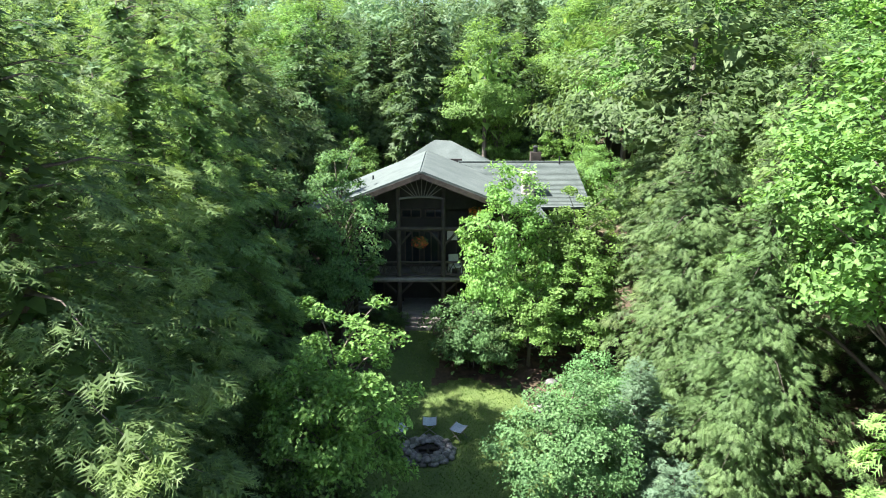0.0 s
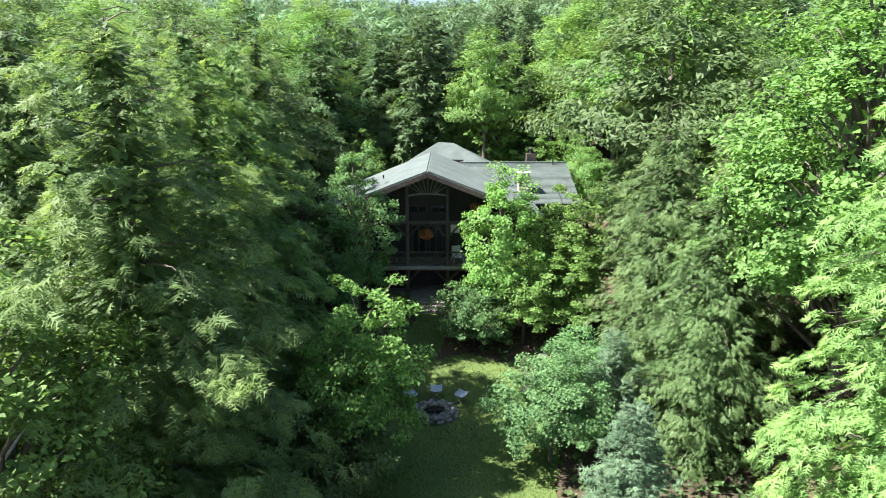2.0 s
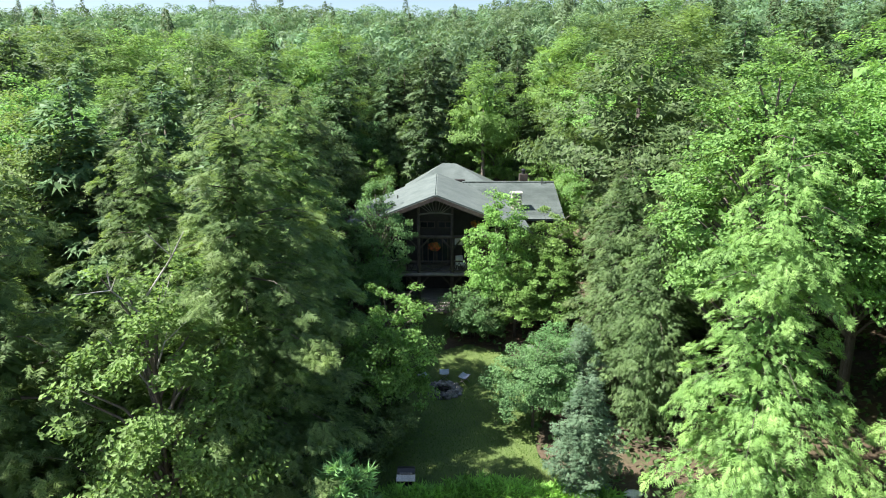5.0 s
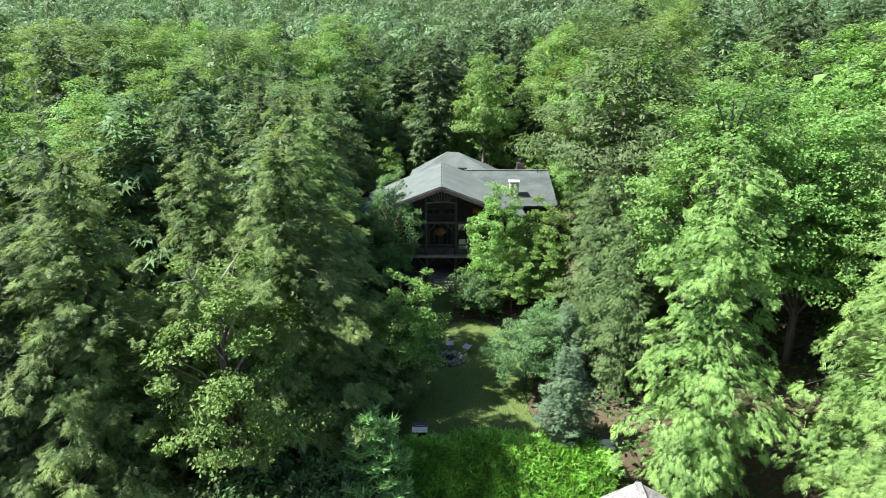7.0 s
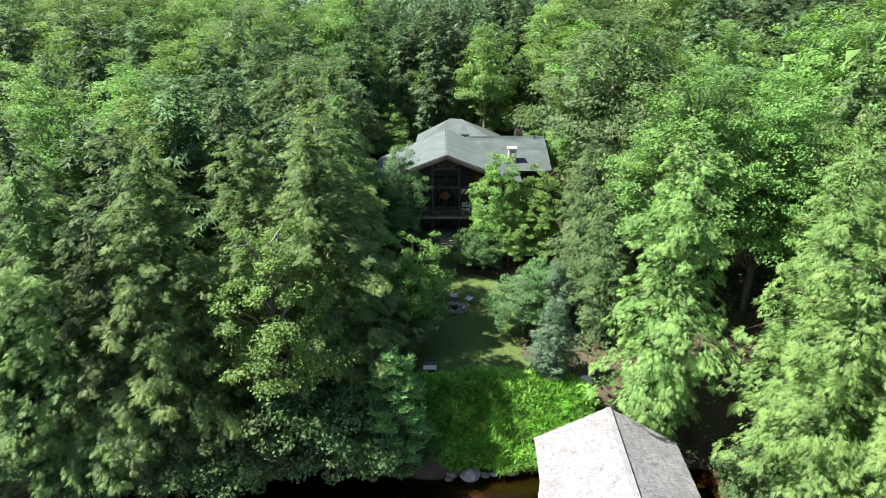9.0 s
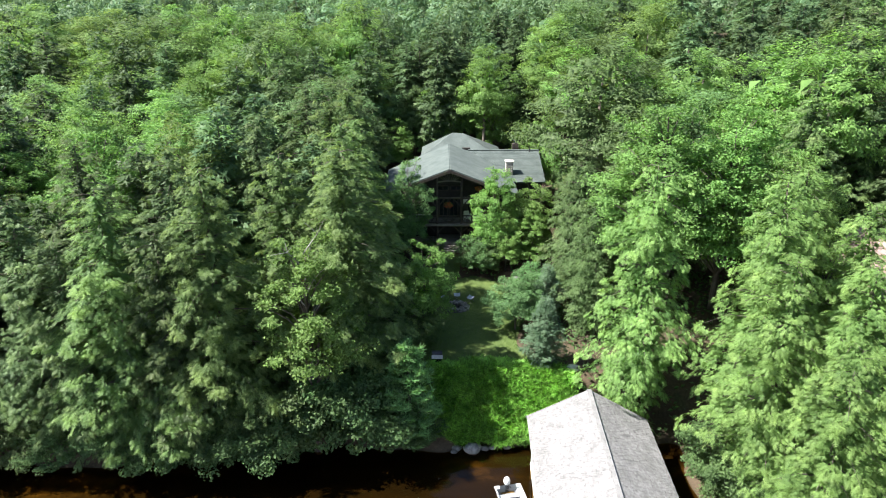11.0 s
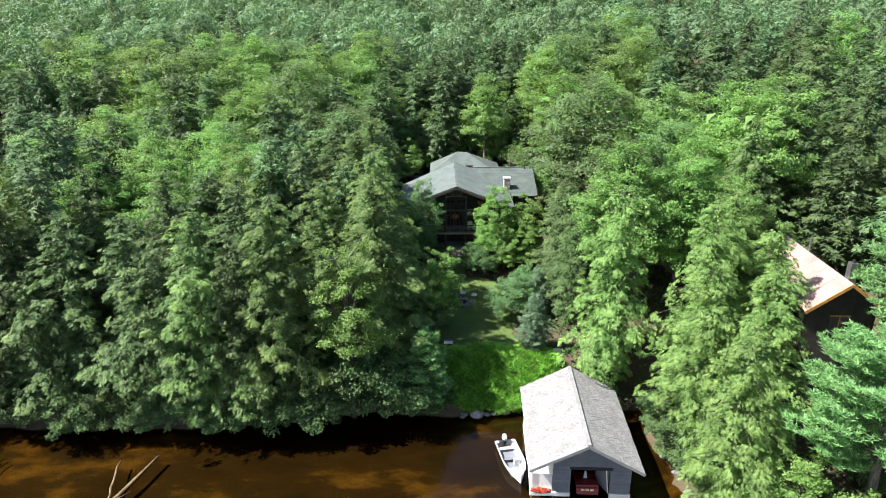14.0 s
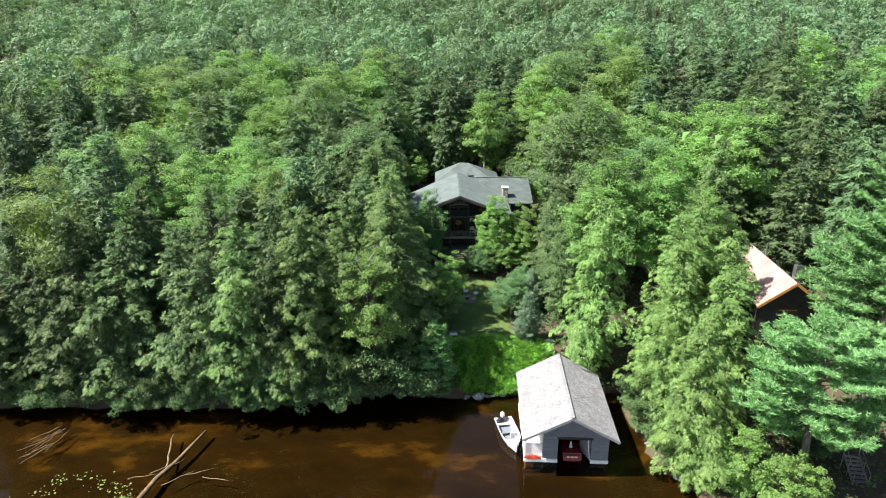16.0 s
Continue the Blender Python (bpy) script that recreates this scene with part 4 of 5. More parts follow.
for x, z0, w, h in ((-4.5, 9.5, 1.5, 2.1), (-1.95, 9.15, 0.9, 2.2), (-0.75, 9.15, 0.9, 2.2), (1.6, 9.5, 1.5, 2.1), (-6.6, 9.6, 1.1, 1.8), (-2.0, 12.25, 1.2, 0.5), (-0.5, 12.25, 1.2, 0.5), (-4.5, 6.6, 1.4, 1.6), (1.6, 6.6, 1.5, 1.6), (7.8, 9.6, 1.6, 1.5)):
    yy = 44.0 if x > 6 else 39.6
    wd = part("window", Geo().box(x - w / 2, yy - 0.03, z0, x + w / 2, yy - 0.004, z0 + h), GLASS, lodge, "dark window")
    fr = Geo()
    for a, b in (((x - w / 2, z0), (x - w / 2, z0 + h)), ((x + w / 2, z0), (x + w / 2, z0 + h)), ((x - w / 2, z0), (x + w / 2, z0)), ((x - w / 2, z0 + h), (x + w / 2, z0 + h)), ((x, z0), (x, z0 + h))):
        fr.beam((a[0], yy - 0.05, a[1]), (b[0], yy - 0.05, b[1]), 0.09, 0.08, (0, 1, 0))
    part("frame", fr, LOG, wd)
# deck
for k in range(16):
    y0 = 37.0 + k * 0.165
    part("deck_board", Geo().box(-8.0, y0, 9.0, 5.6, y0 + 0.155, 9.05), DECK, lodge)
part("fascia", Geo().log((-8.1, 36.95, 8.93), (5.7, 36.95, 8.93), 0.14, 10, 1.0), DECK, lodge, "weathered grey edge log of the deck")
part("deck_frame", Geo().box(-8.0, 37.1, 8.7, 5.6, 39.6, 8.99), LOG, lodge)
PX = (-7.9, -5.3, -2.65, 0.02, 2.68, 5.4)
for x in PX:
    part("post", Geo().tube([(x, 37.1, GZ - 0.4), (x + 0.01, 37.1, 9.0), (x, 37.1, 12.0), (x, 37.1, main_z(x) - 0.15)], [0.15, 0.14, 0.13, 0.12], 10), LOG, lodge, smooth=True)
for a, b in zip(PX, PX[1:]):
    for x, s in ((a, 1), (b, -1)):
        part("brace", Geo().log((x, 37.1, 10.95), (x + s * 0.85, 37.1, 11.9), 0.07), LOG, lodge)
        part("brace", Geo().log((x, 37.1, 7.9), (x + s * 0.8, 37.1, 8.72), 0.07), LOG, lodge)
    part("top_rail", Geo().log((a, 37.1, 9.98), (b, 37.1, 9.98), 0.075), LOG, lodge)
    part("bottom_rail", Geo().log((a, 37.1, 9.22), (b, 37.1, 9.22), 0.06), LOG, lodge)
    for k in range(9):
        u = (k + 0.5) / 9
        xa = a + (b - a) * u
        fan = (a + b) / 2 if abs(a + 2.65) < 0.1 else None
        if fan is not None:
            part("twig_baluster", Geo().log((fan + (xa - fan) * 0.25, 37.1, 9.26), (a + 0.15 + (b - a - 0.3) * u, 37.1, 9.95), 0.028, 6), LOG, lodge)
        else:
            s = 0.18 if k % 2 else -0.18
            part("twig_baluster", Geo().log((xa - s, 37.1, 9.25), (xa + s, 37.1, 9.95), 0.028, 6), LOG, lodge)
    if a != -2.65:
        part("lower_rail", Geo().log((a, 37.1, 7.1), (b, 37.1, 7.1), 0.07), DECK, lodge)
part("porch_beam", Geo().log((-8.0, 37.1, 12.02), (5.5, 37.1, 12.02), 0.13, 10, 1.0), LOG, lodge)
arch = [(RX + 1.33 * u, 37.05, 13.95 - 0.12 * u * u) for u in (-1, -0.6, -0.2, 0.2, 0.6, 1)]
part("arch_log", Geo().tube(arch, [0.07] * 6, 8), DECK, lodge)
for k in range(9):
    u = (k - 4) / 4
    part("sunburst_stick", Geo().log((RX + 0.5 * u, 37.05, 13.98), (RX + 1.3 * u, 37.05, 15.1 - 0.46 * abs(u) - 0.1), 0.03, 6), DECK, lodge)
for k in range(4):
    part("step", Geo().box(-2.45, 36.5 - 0.33 * k, GZ - 0.2, -0.15, 36.83 - 0.33 * k, GZ + 0.72 - 0.18 * k), DECK, lodge)
part("landing", Geo().box(-2.5, 36.83, GZ - 0.2, -0.1, 39.6, GZ + 0.74), DECK, lodge)
part("foundation", Geo().box(-8.0, 38.6, GZ - 0.8, 5.6, 39.6, GZ + 0.5), STONE, lodge)


def flowers(name, n, r, seed, petals, box=None):
    """Small loose blossoms and leaves heaped round a point."""
    q = np.random.default_rng(seed)
    v = norm(q.normal(size=(n, 3))) * q.random((n, 1)) ** 0.4
    c = v * np.array(r)
    return leaves(c, 0.13, q, 0.3)


basket = thing("hanging_basket", "hanging basket of orange and red flowers under the porch beam", "flower basket", at=(-1.4, 37.3, 11.15))
part("bowl", Geo().tube([(0, 0, -0.35), (0, 0, -0.2), (0, 0, 0)], [0.12, 0.26, 0.32], 12), WETWOOD, basket)
part("foliage", soup("foliage", flowers("f", 420, (0.5, 0.45, 0.38), 3, None), SHRUB), None, basket)
part("blossom", soup("blossom", flowers("f", 130, (0.52, 0.48, 0.36), 4, None), PETAL_ORANGE), None, basket, "orange blossoms")
part("blossom", soup("blossom", flowers("f", 90, (0.52, 0.48, 0.36), 5, None), PETAL_RED), None, basket, "red blossoms")
part("hook_chain", Geo().log((0, 0, 0), (0, 0, 0.85), 0.012, 5), BLACKMETAL, basket)
b2 = thing("hanging_basket", "hanging basket of orange flowers on the porch", "flower basket", at=(1.9, 37.4, 13.0))
part("foliage", soup("foliage", flowers("f", 120, (0.35, 0.3, 0.3), 6, None), SHRUB), None, b2)
part("blossom", soup("blossom", flowers("f", 160, (0.4, 0.3, 0.3), 7, None), PETAL_ORANGE), None, b2)
part("hook_chain", Geo().log((0, 0, 0), (0, 0, 1.0), 0.012, 5), BLACKMETAL, b2)


def armchair(x, y, rz):
    c = thing("porch_chair", "white wicker armchair on the porch deck", "chair", "porch chairs", at=(x, y, 9.05), rz=rz)
    part("seat", Geo().box(-0.32, -0.3, 0.34, 0.32, 0.32, 0.46), WHITEPAINT, c)
    part("backrest", Geo().slab([(-0.33, 0.28, 0.4), (0.33, 0.28, 0.4), (0.3, 0.42, 1.05), (-0.3, 0.42, 1.05)], 0.07), WHITEPAINT, c)
    for s in (-1, 1):
        part("armrest", Geo().box(s * 0.36 - 0.05, -0.3, 0.6, s * 0.36 + 0.05, 0.34, 0.67), WHITEPAINT, c)
        for yy in (-0.26, 0.26):
            part("leg", Geo().log((s * 0.33, yy, 0), (s * 0.33, yy, 0.62), 0.03), WHITEPAINT, c)


armchair(0.75, 38.2, 15)
armchair(2.0, 38.5, -20)
bench = thing("porch_table", "low pale table on the porch deck", "table", at=(-4.4, 38.0, 9.05))
part("tabletop", Geo().box(-0.9, -0.3, 0.68, 0.9, 0.3, 0.74), CAPSTONE, bench)
for sx in (-0.8, 0.8):
    for sy in (-0.24, 0.24):
        part("leg", Geo().log((sx, sy, 0), (sx, sy, 0.68), 0.03), LOG, bench)
blind = thing("window_blind", "pale roller blind hanging in a porch bay", "blind", at=(0.55, 37.5, 11.25))
part("cloth", Geo().box(-0.3, 0, 0, 0.3, 0.02, 0.75), CAPSTONE, blind)
part("bar", Geo().log((-0.32, 0.01, 0.77), (0.32, 0.01, 0.77), 0.03), CAPSTONE, blind)


# ---- the boathouse, in its own frame: x across, y along the ridge from the lake gable ----
bh = thing("boathouse", "grey boathouse with a weathered cedar shingle roof on the lake", "boathouse", at=(7.84, -2.75, 0), rz=-3)
HW, EV, RG, BL = 4.32, 3.5, 5.9, 11.3
for s in (-1, 1):
    q = [(s * HW, 0, EV), (s * HW, BL, EV), (0, BL, RG), (0, 0, RG)]
    pl = part("roof_deck", Geo().slab(q if s > 0 else q[::-1], 0.1), LOG, bh)
    r2 = random.Random(20 + s)
    g = Geo()
    a, up = Vector((s * HW, 0, EV)), Vector((-s * HW, 0, RG - EV))
    nrm = Vector((s * (RG - EV), 0, HW)).normalized()
    rows = 26
    for i in range(rows):
        y = 0.0
        while y < BL - 0.02:
            w = min(r2.uniform(0.1, 0.26), BL - y)
            j = r2.uniform(-0.025, 0.025)
            lo, hi = a + up * max(-0.01, (i + j) / rows), a + up * min(1.0, (i + 1.3) / rows)
            t0 = 0.05 + r2.uniform(-0.012, 0.016)
            yy0, yy1 = Vector((0, y + 0.004, 0)), Vector((0, y + w - 0.004, 0))
            g.add([lo + yy0 + nrm * t0, lo + yy1 + nrm * t0, hi + yy1 + nrm * 0.02, hi + yy0 + nrm * 0.02, lo + yy0 + nrm * 0.012, lo + yy1 + nrm * 0.012],
                  [(0, 1, 2, 3), (4, 5, 1, 0), (4, 0, 3), (1, 5, 2)])
            y += w
    tagged(part("shingles", g, CEDARROOF, bh, "weathered silver cedar shingles"), kind="stuff")
part("ridge_cap", Geo().beam((0, -0.02, RG + 0.06), (0, BL + 0.02, RG + 0.06), 0.3, 0.05), CEDARROOF, bh)
for s in (-1, 1):
    for y in (-0.04, BL + 0.04):
        part("rake_board", Geo().beam((s * (HW + 0.04), y, EV - 0.1), (0, y, RG - 0.1), 0.06, 0.24), CEDARROOF, bh)
    for k in range(5):
        u = 0.12 + 0.19 * k
        part("rafter_tail", Geo().beam((s * HW * u, 0.05, RG - (RG - EV) * u - 0.2), (s * HW * u, 1.4, RG - (RG - EV) * u - 0.2), 0.1, 0.14), GREYPAINT, bh)
WL, WR, FY, DT = -2.35, 3.75, 1.35, 2.85
DL, DR = -0.95, 2.15


def roof_z(x):
    return RG - (RG - EV) * abs(x) / HW - 0.14


fw = Geo()
fw.box(WL, FY, 0.35, DL, FY + 0.14, DT).box(DR, FY, 0.35, WR, FY + 0.14, DT)
fw.add([(WL, FY, DT), (WR, FY, DT), (WR, FY, roof_z(WR)), (0, FY, roof_z(0)), (WL, FY, roof_z(WL)), (WL, FY + 0.14, DT), (WR, FY + 0.14, DT), (WR, FY + 0.14, roof_z(WR)), (0, FY + 0.14, roof_z(0)), (WL, FY + 0.14, roof_z(WL))],
       [(0, 1, 2, 3, 4), (9, 8, 7, 6, 5), (0, 5, 6, 1), (1, 6, 7, 2), (2, 7, 8, 3), (3, 8, 9, 4), (4, 9, 5, 0)])
part("front_wall", fw, GREYPAINT, bh, "grey painted board gable wall")
for k in range(13):
    zz = 0.5 + k * 0.18
    for x0, x1 in ((WL, DL - 0.14), (DR + 0.14, WR)):
        part("clapboard", Geo().add([(x0, FY - 0.03, zz), (x1, FY - 0.03, zz), (x1, FY - 0.006, zz + 0.178), (x0, FY - 0.006, zz + 0.178), (x0, FY - 0.004, zz), (x1, FY - 0.004, zz)], [(0, 1, 2, 3), (4, 5, 1, 0)]), GREYPAINT, bh)
part("side_wall", Geo().box(WL, FY + 0.14, 0.35, WL + 0.14, BL - 0.6, roof_z(WL)), GREYPAINT, bh)
part("side_wall", Geo().box(WR - 0.14, FY + 0.14, 0.35, WR, BL - 0.6, roof_z(WR)), GREYPAINT, bh)
rw = Geo()
rw.add([(WL, BL - 0.6, 0.3), (WR, BL - 0.6, 0.3), (WR, BL - 0.6, roof_z(WR)), (0, BL - 0.6, roof_z(0)), (WL, BL - 0.6, roof_z(WL)), (WL, BL - 0.5, 0.3), (WR, BL - 0.5, 0.3), (WR, BL - 0.5, roof_z(WR)), (0, BL - 0.5, roof_z(0)), (WL, BL - 0.5, roof_z(WL))],
       [(4, 3, 2, 1, 0), (5, 6, 7, 8, 9), (1, 6, 5, 0), (2, 7, 6, 1), (3, 8, 7, 2), (4, 9, 8, 3), (0, 5, 9, 4)])
part("rear_wall", rw, GREYPAINT, bh)
for x0, x1 in ((-4.05, DL + 0.02), (DR - 0.02, WR + 0.06)):
    part("white_skirt", Geo().box(x0, FY - 0.12, 0.06, x1, FY - 0.02, 0.42), WHITEPAINT, bh, "white painted skirt board above the water")
part("walkway", Geo().box(-4.05, FY - 0.02, 0.3, WL, BL - 1.2, 0.42), WHITEPAINT, bh, "white painted side walkway")
for k in range(5):
    part("walkway_post", Geo().box(-4.0, FY + 0.1 + k * 2.1, -0.9, -3.86, FY + 0.24 + k * 2.1, roof_z(-3.9) if k % 2 == 0 else 0.3), WHITEPAINT, bh)
part("walkway_panel", Geo().box(-3.9, FY + 0.2, 0.42, WL, FY + 0.28, 1.9), WHITEPAINT, bh, "white boarded panel beside the wall")
for x in (DL - 0.07, DR + 0.07):
    part("door_trim", Geo().box(x - 0.07, FY - 0.04, 0.42, x + 0.07, FY - 0.005, DT), GREYPAINT, bh)
part("door_header", Geo().box(DL - 0.14, FY - 0.05, DT - 0.22, DR + 0.14, FY - 0.004, DT + 0.02), BLACKMETAL, bh, "dark rolled-up door header")
part("door_leaf", Geo().slab([(DR - 0.05, FY + 0.2, 0.3), (DR - 0.75, FY + 1.7, 0.3), (DR - 0.75, FY + 1.7, 2.6), (DR - 0.05, FY + 0.2, 2.6)], 0.06), GREYPAINT, bh)
part("door_edge", Geo().beam((DR - 0.06, FY + 0.12, 0.3), (DR - 0.35, FY + 0.12, 2.65), 0.08, 0.06), WHITEPAINT, bh, "white door edge")
for x in (WL + 0.7, WR - 0.7):
    part("inner_dock", Geo().box(x - 0.55, FY + 0.2, 0.25, x + 0.55, BL - 0.6, 0.38), DECK, bh)
for y in (FY + 0.3, 5, BL - 0.8):
    for x in (WL + 0.1, WR - 0.1):
        part("pile", Geo().log((x, y, -1.3), (x, y, 0.4), 0.11), WETWOOD, bh)

planter = thing("flower_box", "white flower box full of red geraniums", "flower box", at=(4.6, -1.65, 0.42), rz=-3)
part("box", Geo().box(-0.85, -0.12, 0, 0.85, 0.2, 0.26), WHITEPAINT, planter)
part("foliage", soup("foliage", flowers("f", 260, (0.85, 0.22, 0.22), 12, None) + np.array((0, 0.02, 0.36)), SHRUB), None, planter)
part("blossom", soup("blossom", flowers("f", 330, (0.85, 0.24, 0.2), 13, None) + np.array((0, 0, 0.45)), PETAL_RED), None, planter, "red blossoms")


def hull(length, beam, depth, material, name, parent, inner, thick=0.05):
    """An open boat, bow towards -y: outer skin, inner skin and a gunwale joining them."""
    n, k = 14, 9
    out = Geo()
    rings = []
    for i in range(n):
        u = i / (n - 1)
        half = beam / 2 * (1 - (1 - min(1, u * 1.9)) ** 2.4) * (0.94 + 0.06 * (1 - u))
        sheer = depth * (1.0 + 0.35 * (1 - u) ** 2)
        for sc, z0 in ((1.0, 0.0), (0.9, thick)):
            ring = []
            for j in range(k):
                a = -1 + 2 * j / (k - 1)
                x = half * sc * math.copysign(abs(a) ** 0.55, a)
                z = z0 + (sheer - z0) * abs(a) ** 2.6 * (1 if sc == 1 else 1.0) + 0.16 * (1 - u) ** 2 * (1 - abs(a))
                ring.append((x, -length / 2 + length * u + (0.06 if sc < 1 and i == 0 else 0), z))
            rings.append(ring)
    v = [p for r in rings for p in r]
    f = []
    for i in range(n - 1):
        for j in range(k - 1):
            o = 2 * i * k + j
            f.append((o, o + 1, o + 2 * k + 1, o + 2 * k))
            o += k
            f.append((o, o + 2 * k, o + 2 * k + 1, o + 1))
        for j in (0, k - 1):
            o = 2 * i * k + j
            f.append((o, o + 2 * k, o + 3 * k, o + k))
    e = 2 * (n - 1) * k
    f.append(tuple(e + j for j in range(k)))
    f.append(tuple(e + k + j for j in range(k - 1, -1, -1)))
    out.add(v, f)
    return part(name, out, material, parent, smooth=False)


boat = thing("motorboat", "open white motorboat with an outboard, moored by the boathouse", "boat", at=(2.85, 2.5, -0.12), rz=10)
hull(5.0, 2.0, 0.72, BOATWHITE, "hull", boat, BOATWHITE)
for y, w in ((-1.0, 1.35), (0.35, 1.6), (1.75, 1.6)):
    part("thwart", Geo().box(-w / 2, y - 0.16, 0.4, w / 2, y + 0.16, 0.45), GREYPAINT if y == 0.35 else BOATWHITE, boat)
part("foredeck", Geo().add([(0, -2.4, 1.0), (-0.66, -1.7, 0.9), (0.66, -1.7, 0.9)], [(0, 1, 2)]), BOATWHITE, boat)
part("floor", Geo().box(-0.55, -1.6, 0.14, 0.55, 2.3, 0.17), GREYPAINT, boat)
part("console", Geo().box(0.1, -0.3, 0.17, 0.6, 0.05, 0.75), BOATWHITE, boat)
mo = part("outboard", Geo().box(-0.14, 2.5, 0.05, 0.14, 2.68, 0.75), BLACKMETAL, boat, "outboard motor with a white cowl")
part("cowl", Geo().tube([(0, 2.62, 0.72), (0, 2.62, 0.8), (0, 2.65, 1.1), (0, 2.67, 1.22)], [0.17, 0.23, 0.22, 0.12], 10), WHITEPAINT, mo, "white cowl", smooth=True)
part("tiller", Geo().log((0, 2.5, 0.85), (0.1, 2.0, 0.9), 0.03), BLACKMETAL, mo)
part("stern_corner", Geo().box(-0.9, 2.2, 0.62, -0.6, 2.48, 0.76), BOATWHITE, boat)
part("stern_corner", Geo().box(0.6, 2.2, 0.62, 0.9, 2.48, 0.76), BOATWHITE, boat)

red = thing("runabout", "varnished dark red wooden runabout inside the boathouse", "boat", at=(8.55, 1.6, -0.1), rz=177)
hull(5.6, 1.9, 0.85, REDHULL, "hull", red, REDHULL)
part("transom", Geo().slab([(-0.85, 3.0, 0.3), (0.85, 3.0, 0.3), (0.9, 2.62, 0.9), (-0.9, 2.62, 0.9)], 0.06), REDHULL, red)
part("seat", Geo().box(-0.75, 0.9, 0.4, 0.75, 1.5, 0.78), REDHULL, red)
part("aft_deck", Geo().box(-0.82, 1.9, 0.84, 0.82, 2.62, 0.89), REDHULL, red)
part("windshield", Geo().slab([(-0.16, 1.75, 0.85), (0.16, 1.75, 0.85), (0.05, 1.6, 1.45), (-0.05, 1.6, 1.45)], 0.03), CAPSTONE, red)
for k in range(3):
    x0 = -0.5 + 0.36 * k
    part("name_bar", Geo().slab([(x0, 2.875, 0.52), (x0 + 0.28, 2.875, 0.52), (x0 + 0.28, 2.8, 0.64), (x0, 2.8, 0.64)], 0.01), GOLD, red, "gold lettering bar").location = (0, 0.03, 0.03)


# ---- guest cottage ----
gc = thing("guest_cottage", "dark cottage with a faded red metal roof among trees", "house", at=(29.8, 4.6, 0), rz=-3)
g0, gr, ge, gw, gl = 5.2, 15.8, 13.3, 3.3, 11.5
for s in (-1, 1):
    q = [(s * gw, 0, ge), (s * gw, gl, ge), (0, gl, gr), (0, 0, gr)]
    rp = part("roof", Geo().slab(q if s > 0 else q[::-1], 0.12), PINKROOF, gc, "faded pinkish metal roof")
    for k in range(7):
        y = 0.02 + k * gl / 6.05
        part("roof_seam", Geo().beam((s * gw, y, ge + 0.005), (0, y, gr + 0.005), 0.03, 0.02), PINKROOF, rp)
    part("rake_board", Geo().beam((s * (gw + 0.03), -0.05, ge - 0.12), (0, -0.05, gr - 0.12), 0.07, 0.26), ORANGEWOOD, gc, "varnished orange rake board")
    part("side_wall", Geo().box(s * 2.8 - 0.1, 0.8, g0 - 4, s * 2.8 + 0.1, gl - 0.5, ge + 0.3), DARKWALL, gc)
part("gable_wall", Geo().add([(-2.9, 0.8, g0 - 4), (2.9, 0.8, g0 - 4), (2.9, 0.8, ge + 0.1), (0, 0.8, gr - 0.2), (-2.9, 0.8, ge + 0.1)], [(0, 1, 2, 3, 4)]), DARKWALL, gc)
wd = part("window", Geo().box(-0.8, 0.74, 10.4, 0.8, 0.79, 12.6), GLASS, gc)
part("frame", Geo().beam((0, 0.72, 10.4), (0, 0.72, 12.6), 0.08, 0.05).beam((-0.85, 0.72, 10.4), (0.85, 0.72, 10.4), 0.08, 0.08).beam((-0.85, 0.72, 12.6), (0.85, 0.72, 12.6), 0.08, 0.08), ORANGEWOOD, wd)
cc = part("chimney", Geo().box(0.5, 1.6, 13.8, 1.1, 2.2, 16.9), GREYMETAL, gc, "grey metal-clad chimney")
part("flue", Geo().log((0.8, 1.9, 16.9), (0.8, 1.9, 17.15), 0.14), BLACKMETAL, cc)
part("stove_pipe", Geo().log((0.9, 9.0, 14.8), (0.9, 9.0, 16.6), 0.1), GREYMETAL, gc)

# ---- fire pit and stools ----
PXC, PYC = -0.68, 25.4
pit = thing("fire_pit", "round fire pit ringed with grey field stones on the lawn", "fire pit", at=(0, 0, 0))
zc = height(PXC, PYC) + 0.03
r3 = random.Random(8)
part("ash_bed", Geo().tube([(PXC, PYC, zc - 0.05), (PXC, PYC, zc + 0.08)], [0.75, 0.6], 20), CHARCOAL, pit, "black ash bed")
for ring, (rad, n, sz) in enumerate(((1.12, 26, 0.16), (0.88, 20, 0.17), (0.66, 15, 0.15), (0.98, 20, 0.15))):
    for k in range(n):
        a = 6.2832 * k / n + ring * 0.4 + r3.uniform(-0.08, 0.08)
        s = sz * r3.uniform(0.75, 1.25)
        rr = rad + r3.uniform(-0.06, 0.06)
        zz = zc + (0.08, 0.2, 0.2, 0.27)[ring]
        part("stone", Geo().stone(PXC + rr * math.cos(a), PYC + rr * math.sin(a), zz, s, s * r3.uniform(0.75, 1.1), s * 0.72, 100 * ring + k), STONE, pit, smooth=True)
for k in range(4):
    a = k * 1.6
    part("charred_log", Geo().log((PXC - 0.4 * math.cos(a), PYC - 0.4 * math.sin(a), zc + 0.12), (PXC + 0.4 * math.cos(a), PYC + 0.4 * math.sin(a), zc + 0.22), 0.06), CHARCOAL, pit)


